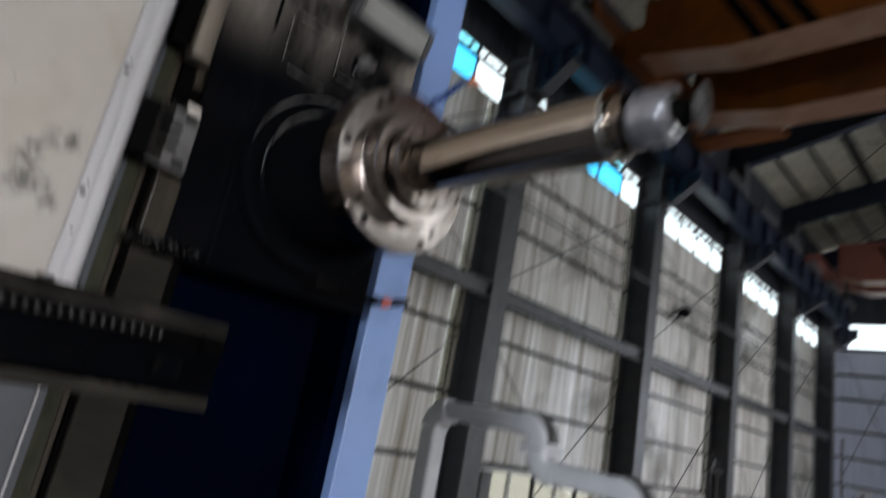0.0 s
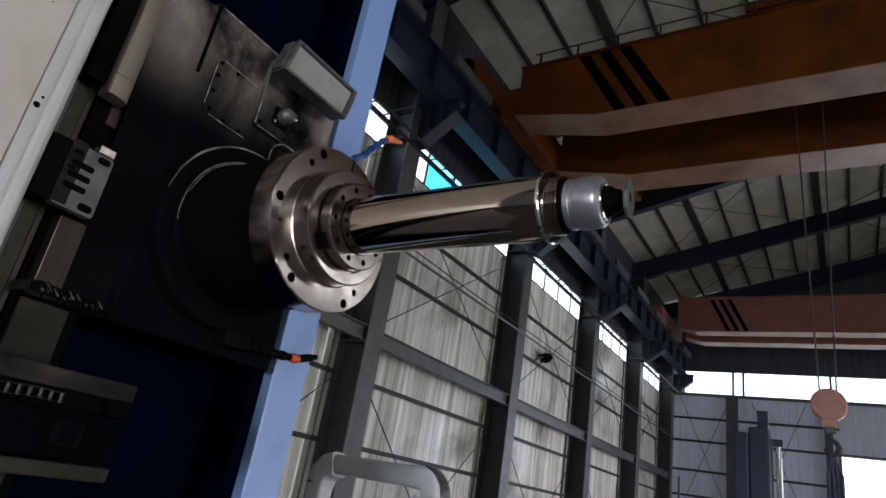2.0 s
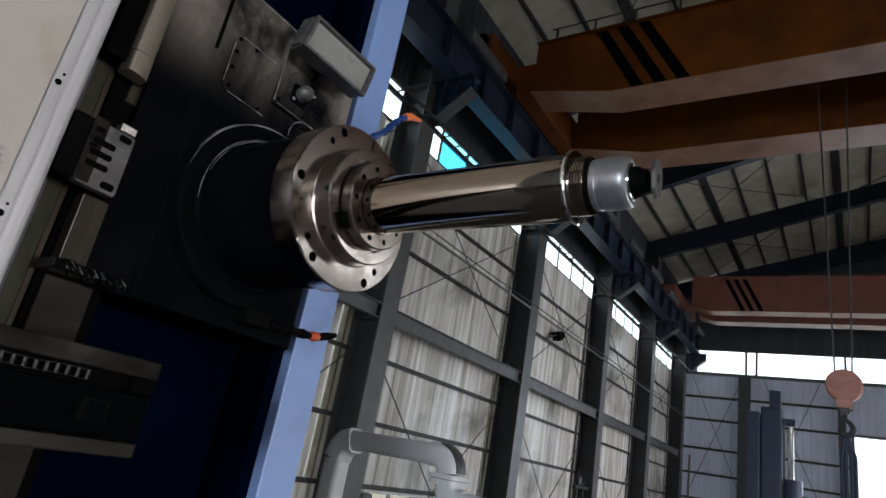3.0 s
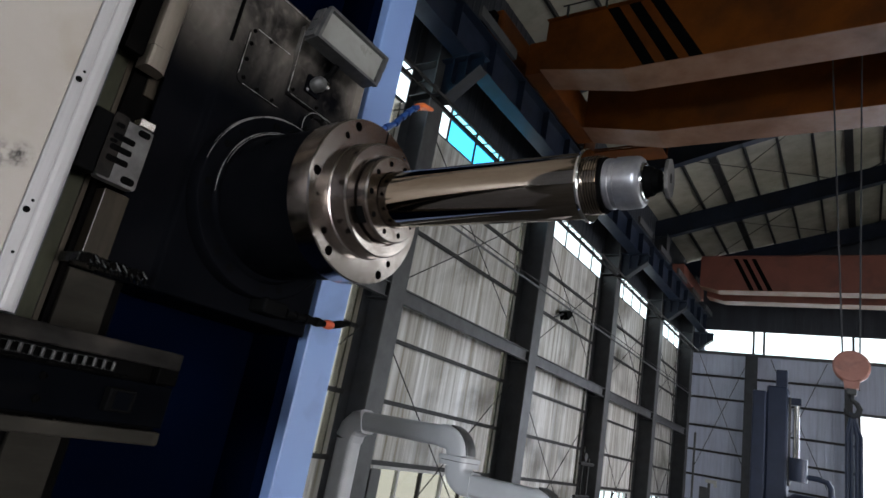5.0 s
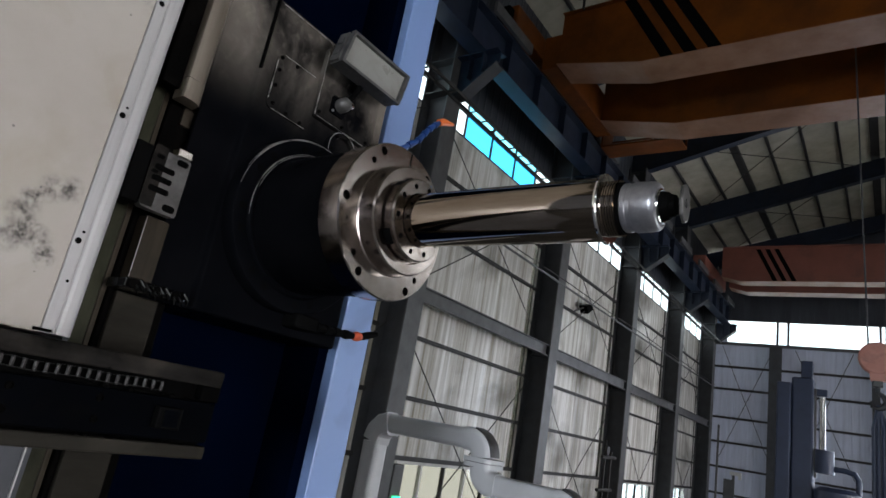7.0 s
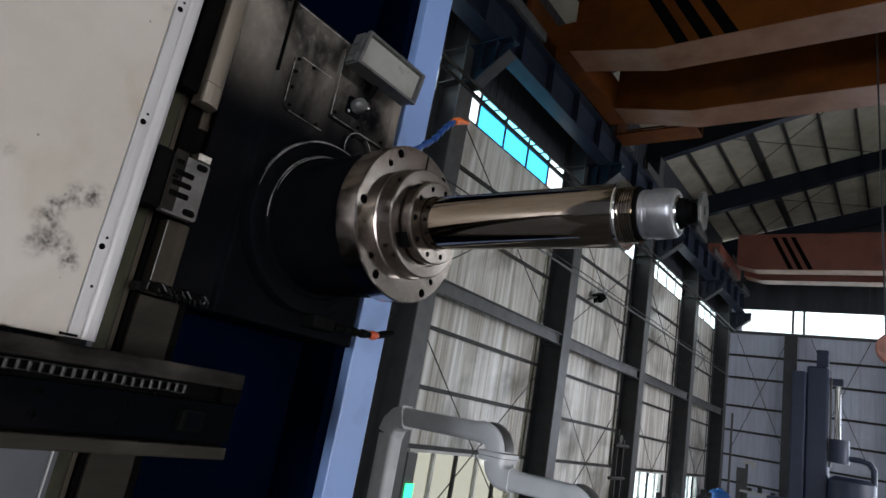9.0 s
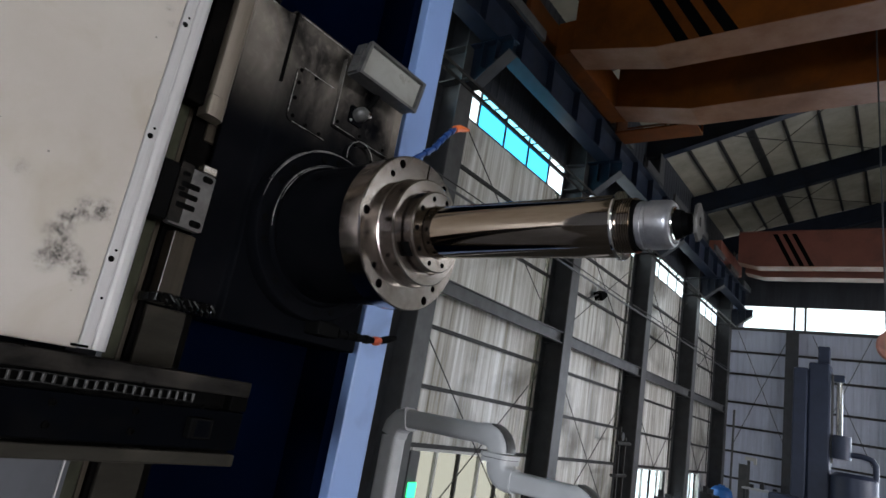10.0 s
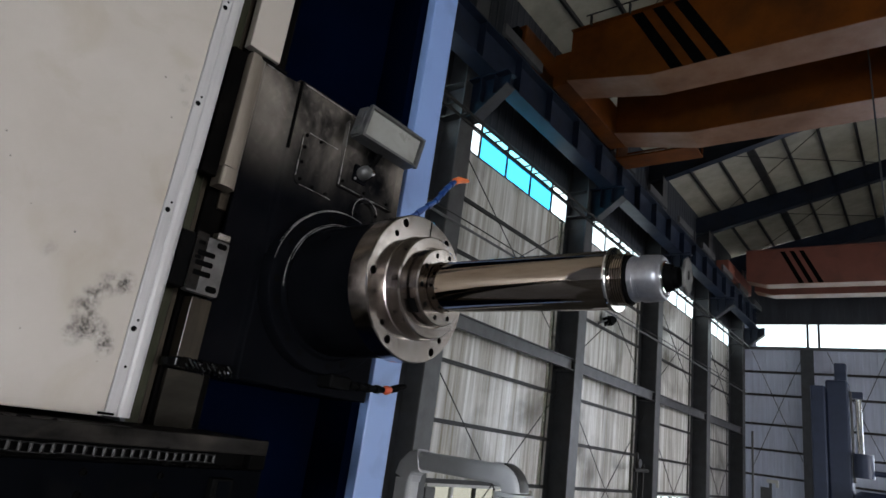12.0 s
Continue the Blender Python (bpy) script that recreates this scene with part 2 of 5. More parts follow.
MAT = dict(
    floor=material("concrete_floor", (0.13, 0.125, 0.12), 0.6, 0, (0.07, 0.065, 0.06), 1.2, 0.8, 0.2, 30, grime_amount=0.5),
    cladding=material("wall_sheet", (0.86, 0.85, 0.82), 0.32, 0, (0.24, 0.205, 0.125), 1.3, 0.95, 0.05, 20, (1, 4.0, 0.12), grime=(0.075, 0.062, 0.032), grime_scale=0.42, grime_amount=0.9),
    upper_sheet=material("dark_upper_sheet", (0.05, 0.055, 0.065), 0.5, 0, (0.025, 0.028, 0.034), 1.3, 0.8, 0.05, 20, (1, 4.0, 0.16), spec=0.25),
    # bluer, brighter tone puts the far end's haze into the sheet colour
    cladding_hazed=material("hazed_far_wall_sheet", (0.58, 0.62, 0.74), 0.5, 0, (0.42, 0.45, 0.54), 2.0, 0.7, 0.05, 20, (3.5, 1, 0.25), grime=(0.3, 0.31, 0.36), grime_scale=0.4, grime_amount=0.4),
    roof=material("roof_sheet", (0.52, 0.485, 0.38), 0.55, 0, (0.31, 0.28, 0.2), 1.2, 0.7, 0.05, 20, grime=(0.15, 0.125, 0.09), grime_amount=0.4, grime_scale=0.4),
    steel_paint=material("grey_steel_paint", (0.05, 0.053, 0.058), 0.5, 0, (0.028, 0.029, 0.032), 3, 0.7, 0.1, 40, spec=0.35, grime=(0.04, 0.034, 0.028), grime_amount=0.5),
    steel_light=material("light_grey_steel_paint", (0.085, 0.085, 0.085), 0.45, 0, (0.045, 0.045, 0.045), 3, 0.7, 0.1, 40, grime=(0.06, 0.053, 0.046), grime_amount=0.5),
    girt=material("brown_grey_girt", (0.035, 0.033, 0.031), 0.55, 0, None, 4, 0.6, 0.1, spec=0.3),
    runway=material("blue_grey_runway_paint", (0.014, 0.021, 0.04), 0.4, 0, (0.007, 0.011, 0.02), 2.5, 0.7, 0.1, 30, spec=0.3, grime=(0.02, 0.02, 0.022), grime_amount=0.5),
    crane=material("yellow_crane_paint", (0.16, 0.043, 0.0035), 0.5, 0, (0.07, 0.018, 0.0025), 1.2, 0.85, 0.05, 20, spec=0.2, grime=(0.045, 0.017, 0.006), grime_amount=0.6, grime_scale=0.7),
    crane_far=material("red_crane_paint", (0.22, 0.076, 0.052), 0.45, 0, (0.16, 0.052, 0.036), 1.2, 0.6, 0.05, 20, grime=(0.08, 0.04, 0.035), grime_amount=0.4),
    hook_paint=material("faded_red_hook_paint", (0.6, 0.27, 0.21), 0.45, 0, (0.45, 0.17, 0.12), 5, 0.7, 0.05, grime=(0.12, 0.06, 0.05), grime_scale=4, grime_amount=0.5),
    # paler than the girder sides: bounced light put into the underside's colour
    lit_flange_paint=material("lit_girder_flange", (0.31, 0.165, 0.105), 0.45, 0, (0.2, 0.085, 0.035), 1.2, 0.9, 0.05, spec=0.3, grime=(0.1, 0.045, 0.02), grime_scale=0.6, grime_amount=0.6),
    black=material("black_paint", (0.003, 0.003, 0.003), 0.5, 0, (0.007, 0.007, 0.007), 5, 0.5, 0.1, spec=0.08),
    head=worn_sheen_head_paint(),
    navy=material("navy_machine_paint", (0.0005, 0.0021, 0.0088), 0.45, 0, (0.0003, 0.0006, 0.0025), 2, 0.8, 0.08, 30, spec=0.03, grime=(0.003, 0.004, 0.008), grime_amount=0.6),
    blue=material("light_blue_machine_paint", (0.2, 0.31, 0.56), 0.36, 0, (0.2, 0.29, 0.55), 9, 0.6, 0.08, 30, (1, 1, 0.25), grime=(0.06, 0.085, 0.15), grime_scale=5, grime_amount=0.3),
    panel=material("cream_cover_paint", (0.45, 0.415, 0.365), 0.45, 0, (0.39, 0.35, 0.295), 2.6, 0.7, 0.04, 30, grime=(0.34, 0.29, 0.21), grime_scale=5.5, grime_amount=0.5),
    trim_paint=material("pale_trim_paint", (0.46, 0.45, 0.44), 0.4, 0.1, (0.34, 0.33, 0.32), 9, 0.6, 0.05, 60, (6, 6, 0.3)),
    smudge_soft=oil_film("faint_oil_film", 0.25),
    # cover paint below the beam, with its shade put into the colour
    lower=material("shaded_cover_paint", (0.075, 0.08, 0.09), 0.45, 0, (0.045, 0.048, 0.055), 3, 0.6, 0.04, 30, spec=0.25, grime=(0.025, 0.025, 0.025), grime_amount=0.5),
    smudge=oil_film("oil_smudge", 0.95),
    chip=material("dark_chip", (0.15, 0.14, 0.13), 0.5, 0, (0.32, 0.3, 0.27), 35, 1.0),
    alu=material("aluminium_trim", (0.6, 0.6, 0.61), 0.38, 0.6, (0.46, 0.46, 0.47), 9, 0.6, 0.06, 80, (8, 8, 0.3)),
    steel=material("machined_steel", (0.64, 0.575, 0.54), 0.17, 1.0, (0.34, 0.29, 0.255), 14, 0.75, 0.025, 120, rough_var=0.1, grime=(0.13, 0.085, 0.06), grime_scale=11, grime_amount=0.6),
    polished=material("polished_spindle_steel", (0.47, 0.40, 0.33), 0.06, 1.0, (0.26, 0.2, 0.155), 5, 0.8, 0.02, 60, (0.35, 3, 3), rough_var=0.04),
    way=material("ground_guideway_steel", (0.052, 0.042, 0.03), 0.42, 0.15, (0.018, 0.015, 0.011), 5, 0.8, 0.05, 60, (5, 5, 0.4), spec=0.12, grime=(0.02, 0.017, 0.014), grime_amount=0.6, grime_scale=6),
    knurl=material("knurled_grey_steel", (0.46, 0.46, 0.48), 0.32, 0.8, (0.27, 0.27, 0.29), 30, 0.7, 0.06, 300),
    wiper=material("grey_wiper_plate", (0.15, 0.146, 0.14), 0.42, 0.5, (0.065, 0.062, 0.058), 14, 0.8, 0.08, 60, grime=(0.03, 0.03, 0.03), grime_scale=12, grime_amount=0.5),
    dark=material("dark_hole", (0.003, 0.003, 0.003), 0.7, 0, None, 5, 0.2, spec=0.08),
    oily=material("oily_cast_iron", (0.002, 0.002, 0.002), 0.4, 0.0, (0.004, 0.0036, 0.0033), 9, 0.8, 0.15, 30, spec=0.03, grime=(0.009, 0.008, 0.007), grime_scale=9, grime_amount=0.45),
    chain=material("oily_chain_steel", (0.004, 0.004, 0.004), 0.4, 0.0, (0.02, 0.019, 0.018), 20, 0.7, 0.1, 80, spec=0.1),
    worn=material("worn_oily_steel", (0.02, 0.0185, 0.017), 0.45, 0.0, (0.004, 0.0038, 0.0035), 8, 1.0, 0.3, 40, (1, 0.5, 2), spec=0.07, grime=(0.06, 0.052, 0.044), grime_scale=5, grime_amount=0.6),
    wet=material("oil_wet_rubber", (0.003, 0.003, 0.003), 0.14, 0, (0.006, 0.006, 0.006), 12, 0.6, 0.5, 22, (1, 0.3, 1), rough_var=0.06),
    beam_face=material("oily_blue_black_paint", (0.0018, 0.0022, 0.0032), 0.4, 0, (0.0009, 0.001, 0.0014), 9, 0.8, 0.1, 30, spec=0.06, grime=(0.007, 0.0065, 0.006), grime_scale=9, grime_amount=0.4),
    ledge=material("oil_filmed_steel_ledge", (0.03, 0.0275, 0.023), 0.4, 0.0, (0.014, 0.0125, 0.01), 5, 0.9, 0.1, 40, (1, 0.4, 2), spec=0.08, grime=(0.07, 0.063, 0.05), grime_scale=4, grime_amount=0.5),
    roller=material("rubbed_roller_steel", (0.05, 0.047, 0.044), 0.35, 0.0, (0.01, 0.0095, 0.009), 40, 0.9, spec=0.12),
    gib=material("bare_gib_steel", (0.235, 0.2, 0.16), 0.38, 0.4, (0.13, 0.108, 0.08), 6, 0.7, 0.06, 60, (4, 4, 0.5)),
    edge=material("rubbed_bare_edge", (0.55, 0.53, 0.5), 0.3, 0.6, (0.2, 0.19, 0.18), 25, 0.8),
    yellowed=material("yellowed_strip", (0.042, 0.043, 0.026), 0.5, 0, (0.01, 0.0095, 0.006), 8, 0.9, 0.1, 40, (1, 1, 0.4), spec=0.1),
    grey_duct=material("grey_arm_paint", (0.6, 0.61, 0.62), 0.4, 0, (0.5, 0.51, 0.52), 4, 0.5, 0.04, 60, grime=(0.25, 0.25, 0.25), grime_amount=0.3, grime_scale=3),
    lamp_body=material("lamp_grey_casting", (0.12, 0.12, 0.118), 0.36, 0.4, (0.05, 0.05, 0.05), 14, 0.8, 0.1, grime=(0.2, 0.19, 0.18), grime_scale=16, grime_amount=0.4),
    lamp_lens=material("frosted_lamp_lens", (0.27, 0.27, 0.25), 0.3, 0, (0.2, 0.2, 0.18), 9, 0.6, grime=(0.12, 0.115, 0.1), grime_scale=9, grime_amount=0.4),
    hose_blue=material("blue_hose_plastic", (0.012, 0.045, 0.17), 0.4, 0, (0.01, 0.03, 0.11), 12, 0.4),
    orange=material("orange_nozzle_plastic", (0.75, 0.17, 0.04), 0.4, 0, (0.6, 0.12, 0.03), 12, 0.4),
    red_joint=material("red_orange_plastic", (0.5, 0.08, 0.03), 0.4, 0, (0.35, 0.05, 0.02), 12, 0.4),
    white_paint=material("white_window_frame", (0.6, 0.6, 0.57), 0.45, 0, (0.45, 0.44, 0.4), 6, 0.6),
    barrel=material("blue_drum_plastic", (0.02, 0.16, 0.5), 0.4, 0, (0.015, 0.12, 0.4), 5, 0.4),
    far_machine=material("dark_blue_machine_paint", (0.028, 0.04, 0.08), 0.45, 0, (0.018, 0.026, 0.05), 2, 0.6),
    chrome=material("hard_chrome", (0.78, 0.77, 0.75), 0.09, 1.0, (0.6, 0.58, 0.55), 20, 0.6, rough_var=0.05),
    rope=material("wire_rope", (0.07, 0.07, 0.075), 0.5, 0.5, None, 30, 0.5),
    sky=glow("overcast_sky", (0.93, 0.97, 1.0), 3.0),
    green=glow("green_signal", (0.05, 1.0, 0.35), 2.5),
    pane=glass("clear_pane", (0.9, 0.95, 0.96)),
    cyan=glass("cyan_sheet", (0.25, 0.74, 0.97)),
    pale_cyan=glass("pale_cyan_sheet", (0.5, 0.88, 0.96)),
    frosted=glass("cream_pane", (0.46, 0.45, 0.405)),
    strip=glass("translucent_strip_sheet", (0.42, 0.42, 0.4)),
)

# ---- mesh helpers ----
ORIGIN = {}


def thing(name, at, label, category, group="", kind=""):
    ob = new(name)
    ob.empty_display_size = 0.1
    ob.location = at
    ORIGIN[ob] = Vector(at)
    return tagged(ob, label, category, group, kind)


def part(name, bm, mat, parent, label=""):
    """One mesh object from a bmesh in world metres, under a thing or a part."""
    o = ORIGIN.get(parent, Vector())
    bmesh.ops.translate(bm, verts=bm.verts, vec=-o)
    me = bpy.data.meshes.new(name)
    bm.to_mesh(me)
    bm.free()
    me.materials.append(mat)
    ob = new(name, me)
    ob.parent = parent
    ORIGIN[ob] = o
    return tagged(ob, label)


def piece(name, me, parent, at, turn=None):
    """An object of its own on shared mesh data."""
    ob = new(name, me)
    ob.parent = parent
    ob.location = Vector(at) - ORIGIN.get(parent, Vector())
    if turn:
        ob.rotation_euler = turn
    return ob


def single(name, bm, mat, label, category, group="", kind=""):
    """A thing that is one mesh."""
    me = bpy.data.meshes.new(name)
    bm.to_mesh(me)
    bm.free()
    me.materials.append(mat)
    ob = new(name, me)
    ORIGIN[ob] = Vector()
    return tagged(ob, label, category, group, kind)


def box(bm, x0, x1, y0, y1, z0, z1, bevel=0.0):
    v = [bm.verts.new((x, y, z)) for x in (x0, x1) for y in (y0, y1) for z in (z0, z1)]
    faces = [bm.faces.new([v[i] for i in q]) for q in
             ((0, 1, 3, 2), (4, 6, 7, 5), (0, 4, 5, 1), (2, 3, 7, 6), (0, 2, 6, 4), (1, 5, 7, 3))]
    if bevel > 0:
        edges = list({e for f in faces for e in f.edges})
        bmesh.ops.bevel(bm, geom=edges, offset=bevel, segments=2, profile=0.5, affect="EDGES")
    return bm


def boxes(*dims, bevel=0.0):
    bm = bmesh.new()
    for d in dims:
        box(bm, *d, bevel=bevel)
    return bm


def smooth(ob, angle=35):
    me = ob.data
    for p in me.polygons:
        p.use_smooth = True
    bm = bmesh.new()
    bm.from_mesh(me)
    for e in bm.edges:
        if len(e.link_faces) == 2 and e.calc_face_angle(0) > radians(angle):
            e.smooth = False
    bm.to_mesh(me)
    bm.free()
    return ob


def lathe(profile, cy, cz, seg=64, bm=None):
    """Turns rows of (x, radius) about an axis along x."""
    bm = bm or bmesh.new()
    rings = []
    for x, r in profile:
        if r <= 1e-5:
            rings.append([bm.verts.new((x, cy, cz))])
        else:
            rings.append([bm.verts.new((x, cy + r * math.cos(2 * math.pi * k / seg), cz + r * math.sin(2 * math.pi * k / seg))) for k in range(seg)])
    for a, b in zip(rings, rings[1:]):
        for k in range(seg):
            q = [a[k % len(a)], a[(k + 1) % len(a)], b[(k + 1) % len(b)], b[k % len(b)]]
            q = list(dict.fromkeys(q))
            if len(q) > 2:
                bm.faces.new(q)
    return bm


def tube(points, r, seg=10, bm=None, caps=True):
    """A round bar or hose along points; r is one radius or one for each point."""
    bm = bm or bmesh.new()
    pts = [Vector(p) for p in points]
    radii = r if isinstance(r, (list, tuple)) else [r] * len(pts)
    rings, up = [], None
    for i, p in enumerate(pts):
        d = (pts[min(i + 1, len(pts) - 1)] - pts[max(i - 1, 0)]).normalized()
        if up is None:
            up = Vector((0, 0, 1)) if abs(d.z) < 0.9 else Vector((0, 1, 0))
        side = d.cross(up).normalized()
        up = side.cross(d).normalized()
        rings.append([bm.verts.new(p + radii[i] * (math.cos(2 * math.pi * k / seg) * side + math.sin(2 * math.pi * k / seg) * up)) for k in range(seg)])
    for a, b in zip(rings, rings[1:]):
        for k in range(seg):
            bm.faces.new((a[k], a[(k + 1) % seg], b[(k + 1) % seg], b[k]))
    if caps:
        bm.faces.new(rings[0][::-1])
        bm.faces.new(rings[-1])
    return bm


def prism(outline, axis, a, b, bm=None):
    """A flat outline pushed along an axis from a to b. Outline in the two other axes, in order."""
    bm = bm or bmesh.new()

    def at(p, w):
        q = list(p)
        q.insert("xyz".index(axis), w)
        return bm.verts.new(q)
    lo, hi = [at(p, a) for p in outline], [at(p, b) for p in outline]
    bm.faces.new(lo[::-1])
    bm.faces.new(hi)
    for k in range(len(lo)):
        m = (k + 1) % len(lo)
        bm.faces.new((lo[k], lo[m], hi[m], hi[k]))
    bmesh.ops.recalc_face_normals(bm, faces=bm.faces)
    return bm


def rounded(u0, u1, v0, v1, r, seg=5):
    out = []
    for cu, cv, a0 in ((u1 - r, v1 - r, 0), (u0 + r, v1 - r, 90), (u0 + r, v0 + r, 180), (u1 - r, v0 + r, 270)):
        for k in range(seg + 1):
            a = radians(a0 + 90 * k / seg)
            out.append((cu + r * math.cos(a), cv + r * math.sin(a)))
    return out

# turned steel: the gloss runs round the spindle axis
tan = MAT["steel"].node_tree.nodes.new("ShaderNodeTangent")
tan.direction_type, tan.axis = "RADIAL", "X"
bsdf = MAT["steel"].node_tree.nodes["Principled BSDF"]
bsdf.inputs["Anisotropic"].default_value = 0.55
MAT["steel"].node_tree.links.new(tan.outputs["Tangent"], bsdf.inputs["Tangent"])

# ---- the hall ----
COL_X = -7.2                                     # inner face of the columns
COL_Y = [8.75 + 6.02 * k for k in range(-4, 5)]  # far edge of each column's inner flange
EAVE, SLOPE, RIDGE_X = 12.05, 0.24, 3.0
WIN_Z0, WIN_M, WIN_Z1 = 8.05, 8.7, 9.06
LOW_Z0, LOW_Z1 = -0.6, 0.97


def roof_z(x):
    return EAVE + 0.95 + SLOPE * (x - WALL_X if x < RIDGE_X else 2 * RIDGE_X - x - WALL_X)


single("floor", boxes((WALL_X - 3, RIGHT_X + 3, BACK_Y - 3, FAR_Y + 3, FLOOR - 0.3, FLOOR)), MAT["floor"],
       "worn grey concrete workshop floor with oil stains", "floor", kind="structure")


def ribbed(bm, along, fixed, out, a0, a1, z0, z1, pitch=0.3, depth=0.01):
    """Steel sheet with upright ribs: its inner face at fixed, its back plate 0.14 m behind it."""
    rows, a = [], a0
    while a < a1 - 1e-6:
        for da, d in ((0.0, 0), (pitch * 0.72, 0), (pitch * 0.79, 1), (pitch * 0.93, 1)):
            if a + da < a1:
                rows.append((a + da, d))
        a += pitch
    rows.append((a1, 0))
    last = None
    for w, d in rows:
        at = fixed + out * (-depth * d)
        lo, hi = ((at, w, z0), (at, w, z1)) if along == "y" else ((w, at, z0), (w, at, z1))
        now = (bm.verts.new(lo), bm.verts.new(hi))
        if last:
            bm.faces.new((last[0], now[0], now[1], last[1]))
        last = now
    b0, b1 = sorted((fixed + out * 0.06, fixed + out * 0.2))
    if along == "y":
        box(bm, b0, b1, a0, a1, z0, z1)
    else:
        box(bm, a0, a1, b0, b1, z0, z1)


wall_left = thing("wall_left", (WALL_X, 8, FLOOR), "dirty cream ribbed steel sheet wall with strip windows", "wall", kind="structure")
wall_far = thing("wall_far", (0, FAR_Y, FLOOR), "grey ribbed steel sheet end wall with strip window, tinted blue for haze", "wall", kind="structure")

bays = list(zip(COL_Y, COL_Y[1:]))
low_windows = {4: (9.62, 13.85), 6: (22.3, 25.9), 7: (28.9, 31.1)}
for i, (ya, yb) in enumerate(bays):
    ya0 = ya if i else BACK_Y
    bm = bmesh.new()
    if i in low_windows:
        la, lb = low_windows[i]
        ribbed(bm, "y", WALL_X, -1, ya0, la, FLOOR, LOW_Z1)
        ribbed(bm, "y", WALL_X, -1, lb, yb, FLOOR, LOW_Z1)
        ribbed(bm, "y", WALL_X, -1, la, lb, FLOOR, LOW_Z0)
    else:
        ribbed(bm, "y", WALL_X, -1, ya0, yb, FLOOR, LOW_Z1)
    part("sheet", bm, MAT["cladding"], wall_left)
    for z0, z1 in ((LOW_Z1, 4.0), (4.0, WIN_Z0)):
        bm = bmesh.new()
        ribbed(bm, "y", WALL_X - 0.004, -1, ya0, yb - 0.8, z0, z1)
        ribbed(bm, "y", WALL_X - 0.004, -1, yb - 0.55, yb, z0, z1)
        part("sheet", bm, MAT["cladding"], wall_left)
        p = part("light_strip", boxes((WALL_X - 0.03, WALL_X - 0.024, yb - 0.8, yb - 0.55, z0, z1)), MAT["strip"], wall_left, "translucent daylight strip sheet")
        p.visible_shadow = False
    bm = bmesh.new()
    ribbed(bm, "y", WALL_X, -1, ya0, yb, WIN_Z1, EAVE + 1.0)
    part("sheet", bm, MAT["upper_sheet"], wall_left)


def strip_window(number, ya, yb, tints):
    """A long window between two columns: a row of tall panes, a bar, and a row of low panes."""
    win = thing("window_%d" % number, (WALL_X, ya, WIN_Z0), "long strip window with cyan and clear panes in a grey frame", "window", kind="structure")
    x0, x1 = WALL_X - 0.06, WALL_X - 0.01
    n = len(tints)
    w = (yb - ya) / n
    part("window_frame", boxes((x0, x1, ya, yb, WIN_Z0, WIN_Z0 + 0.05), (x0, x1, ya, yb, WIN_Z1 - 0.05, WIN_Z1), (x0, x1, ya, yb, WIN_M - 0.04, WIN_M + 0.04)),
         MAT["steel_paint"], win)
    for k in range(n + 1):
        y = min(max(ya + k * w, ya + 0.025), yb - 0.025)
        part("mullion", boxes((x0 + 0.005, x1 - 0.005, y - 0.022, y + 0.022, WIN_Z0 + 0.05, WIN_M - 0.04), (x0 + 0.005, x1 - 0.005, y - 0.022, y + 0.022, WIN_M + 0.04, WIN_Z1 - 0.05)), MAT["steel_paint"], win)
    for k, tint in enumerate(tints):
        for z0, z1 in ((WIN_Z0 + 0.05, WIN_M - 0.04), (WIN_M + 0.04, WIN_Z1 - 0.05)):
            p = part("pane", boxes((x0 + 0.02, x0 + 0.028, ya + k * w + 0.022, ya + k * w + w - 0.022, z0, z1)), MAT["pale_cyan" if tint == "cyan" and z0 > WIN_M else tint], win)
            p.visible_shadow = False


for i, (ya, yb) in enumerate(bays):
    tints = ["pane", "cyan", "cyan", "cyan", "pane"] if i in (3, 4) else ["pane"] * 5
    strip_window(i + 1, ya + 0.03, yb - 0.11, tints)


def low_window(number, ya, yb, tint):
    win = thing("window_%d" % number, (WALL_X, ya, LOW_Z0), "low workshop window with cream frosted panes and dark bars", "window", kind="structure")
    x0, x1 = WALL_X - 0.07, WALL_X + 0.02
    part("window_frame", boxes((x0, x1, ya, yb, LOW_Z1 - 0.06, LOW_Z1), (x0, x1, ya, yb, LOW_Z0, LOW_Z0 + 0.06)), MAT["white_paint"], win)
    n = max(2, round((yb - ya) / 0.85))
    for k in range(n + 1):
        y = ya + 0.03 + (yb - ya - 0.06) * k / n
        part("mullion", boxes((x0, x1 - 0.01, y - 0.03, y + 0.03, LOW_Z0 + 0.06, LOW_Z1 - 0.06)), MAT["white_paint" if k % 2 else "girt"], win)
    for k in range(n):
        y0 = ya + 0.06 + (yb - ya - 0.06) * k / n
        p = part("pane", boxes((x0 + 0.02, x0 + 0.028, y0, y0 + (yb - ya - 0.06) / n - 0.06, LOW_Z0 + 0.06, LOW_Z1 - 0.06)), MAT[tint], win)
        p.visible_shadow = False


for j, (i, (ya, yb)) in enumerate(low_windows.items()):
    low_window(20 + j, ya, yb, "frosted" if i == 4 else "pane")

# girts: thin horizontal rails against the sheets
for i, (ya, yb) in enumerate(bays):
    for z in (1.02, 2.15, 3.34, 5.67, 6.88):
        if i < 2 and z < 5:
            continue
        part("girt", boxes((WALL_X + 0.006, WALL_X + 0.09, ya + 0.01, yb - 0.48, z - 0.025, z + 0.025), (WALL_X + 0.07, WALL_X + 0.08, ya + 0.01, yb - 0.48, z - 0.045, z + 0.045)), MAT["girt"], wall_left)


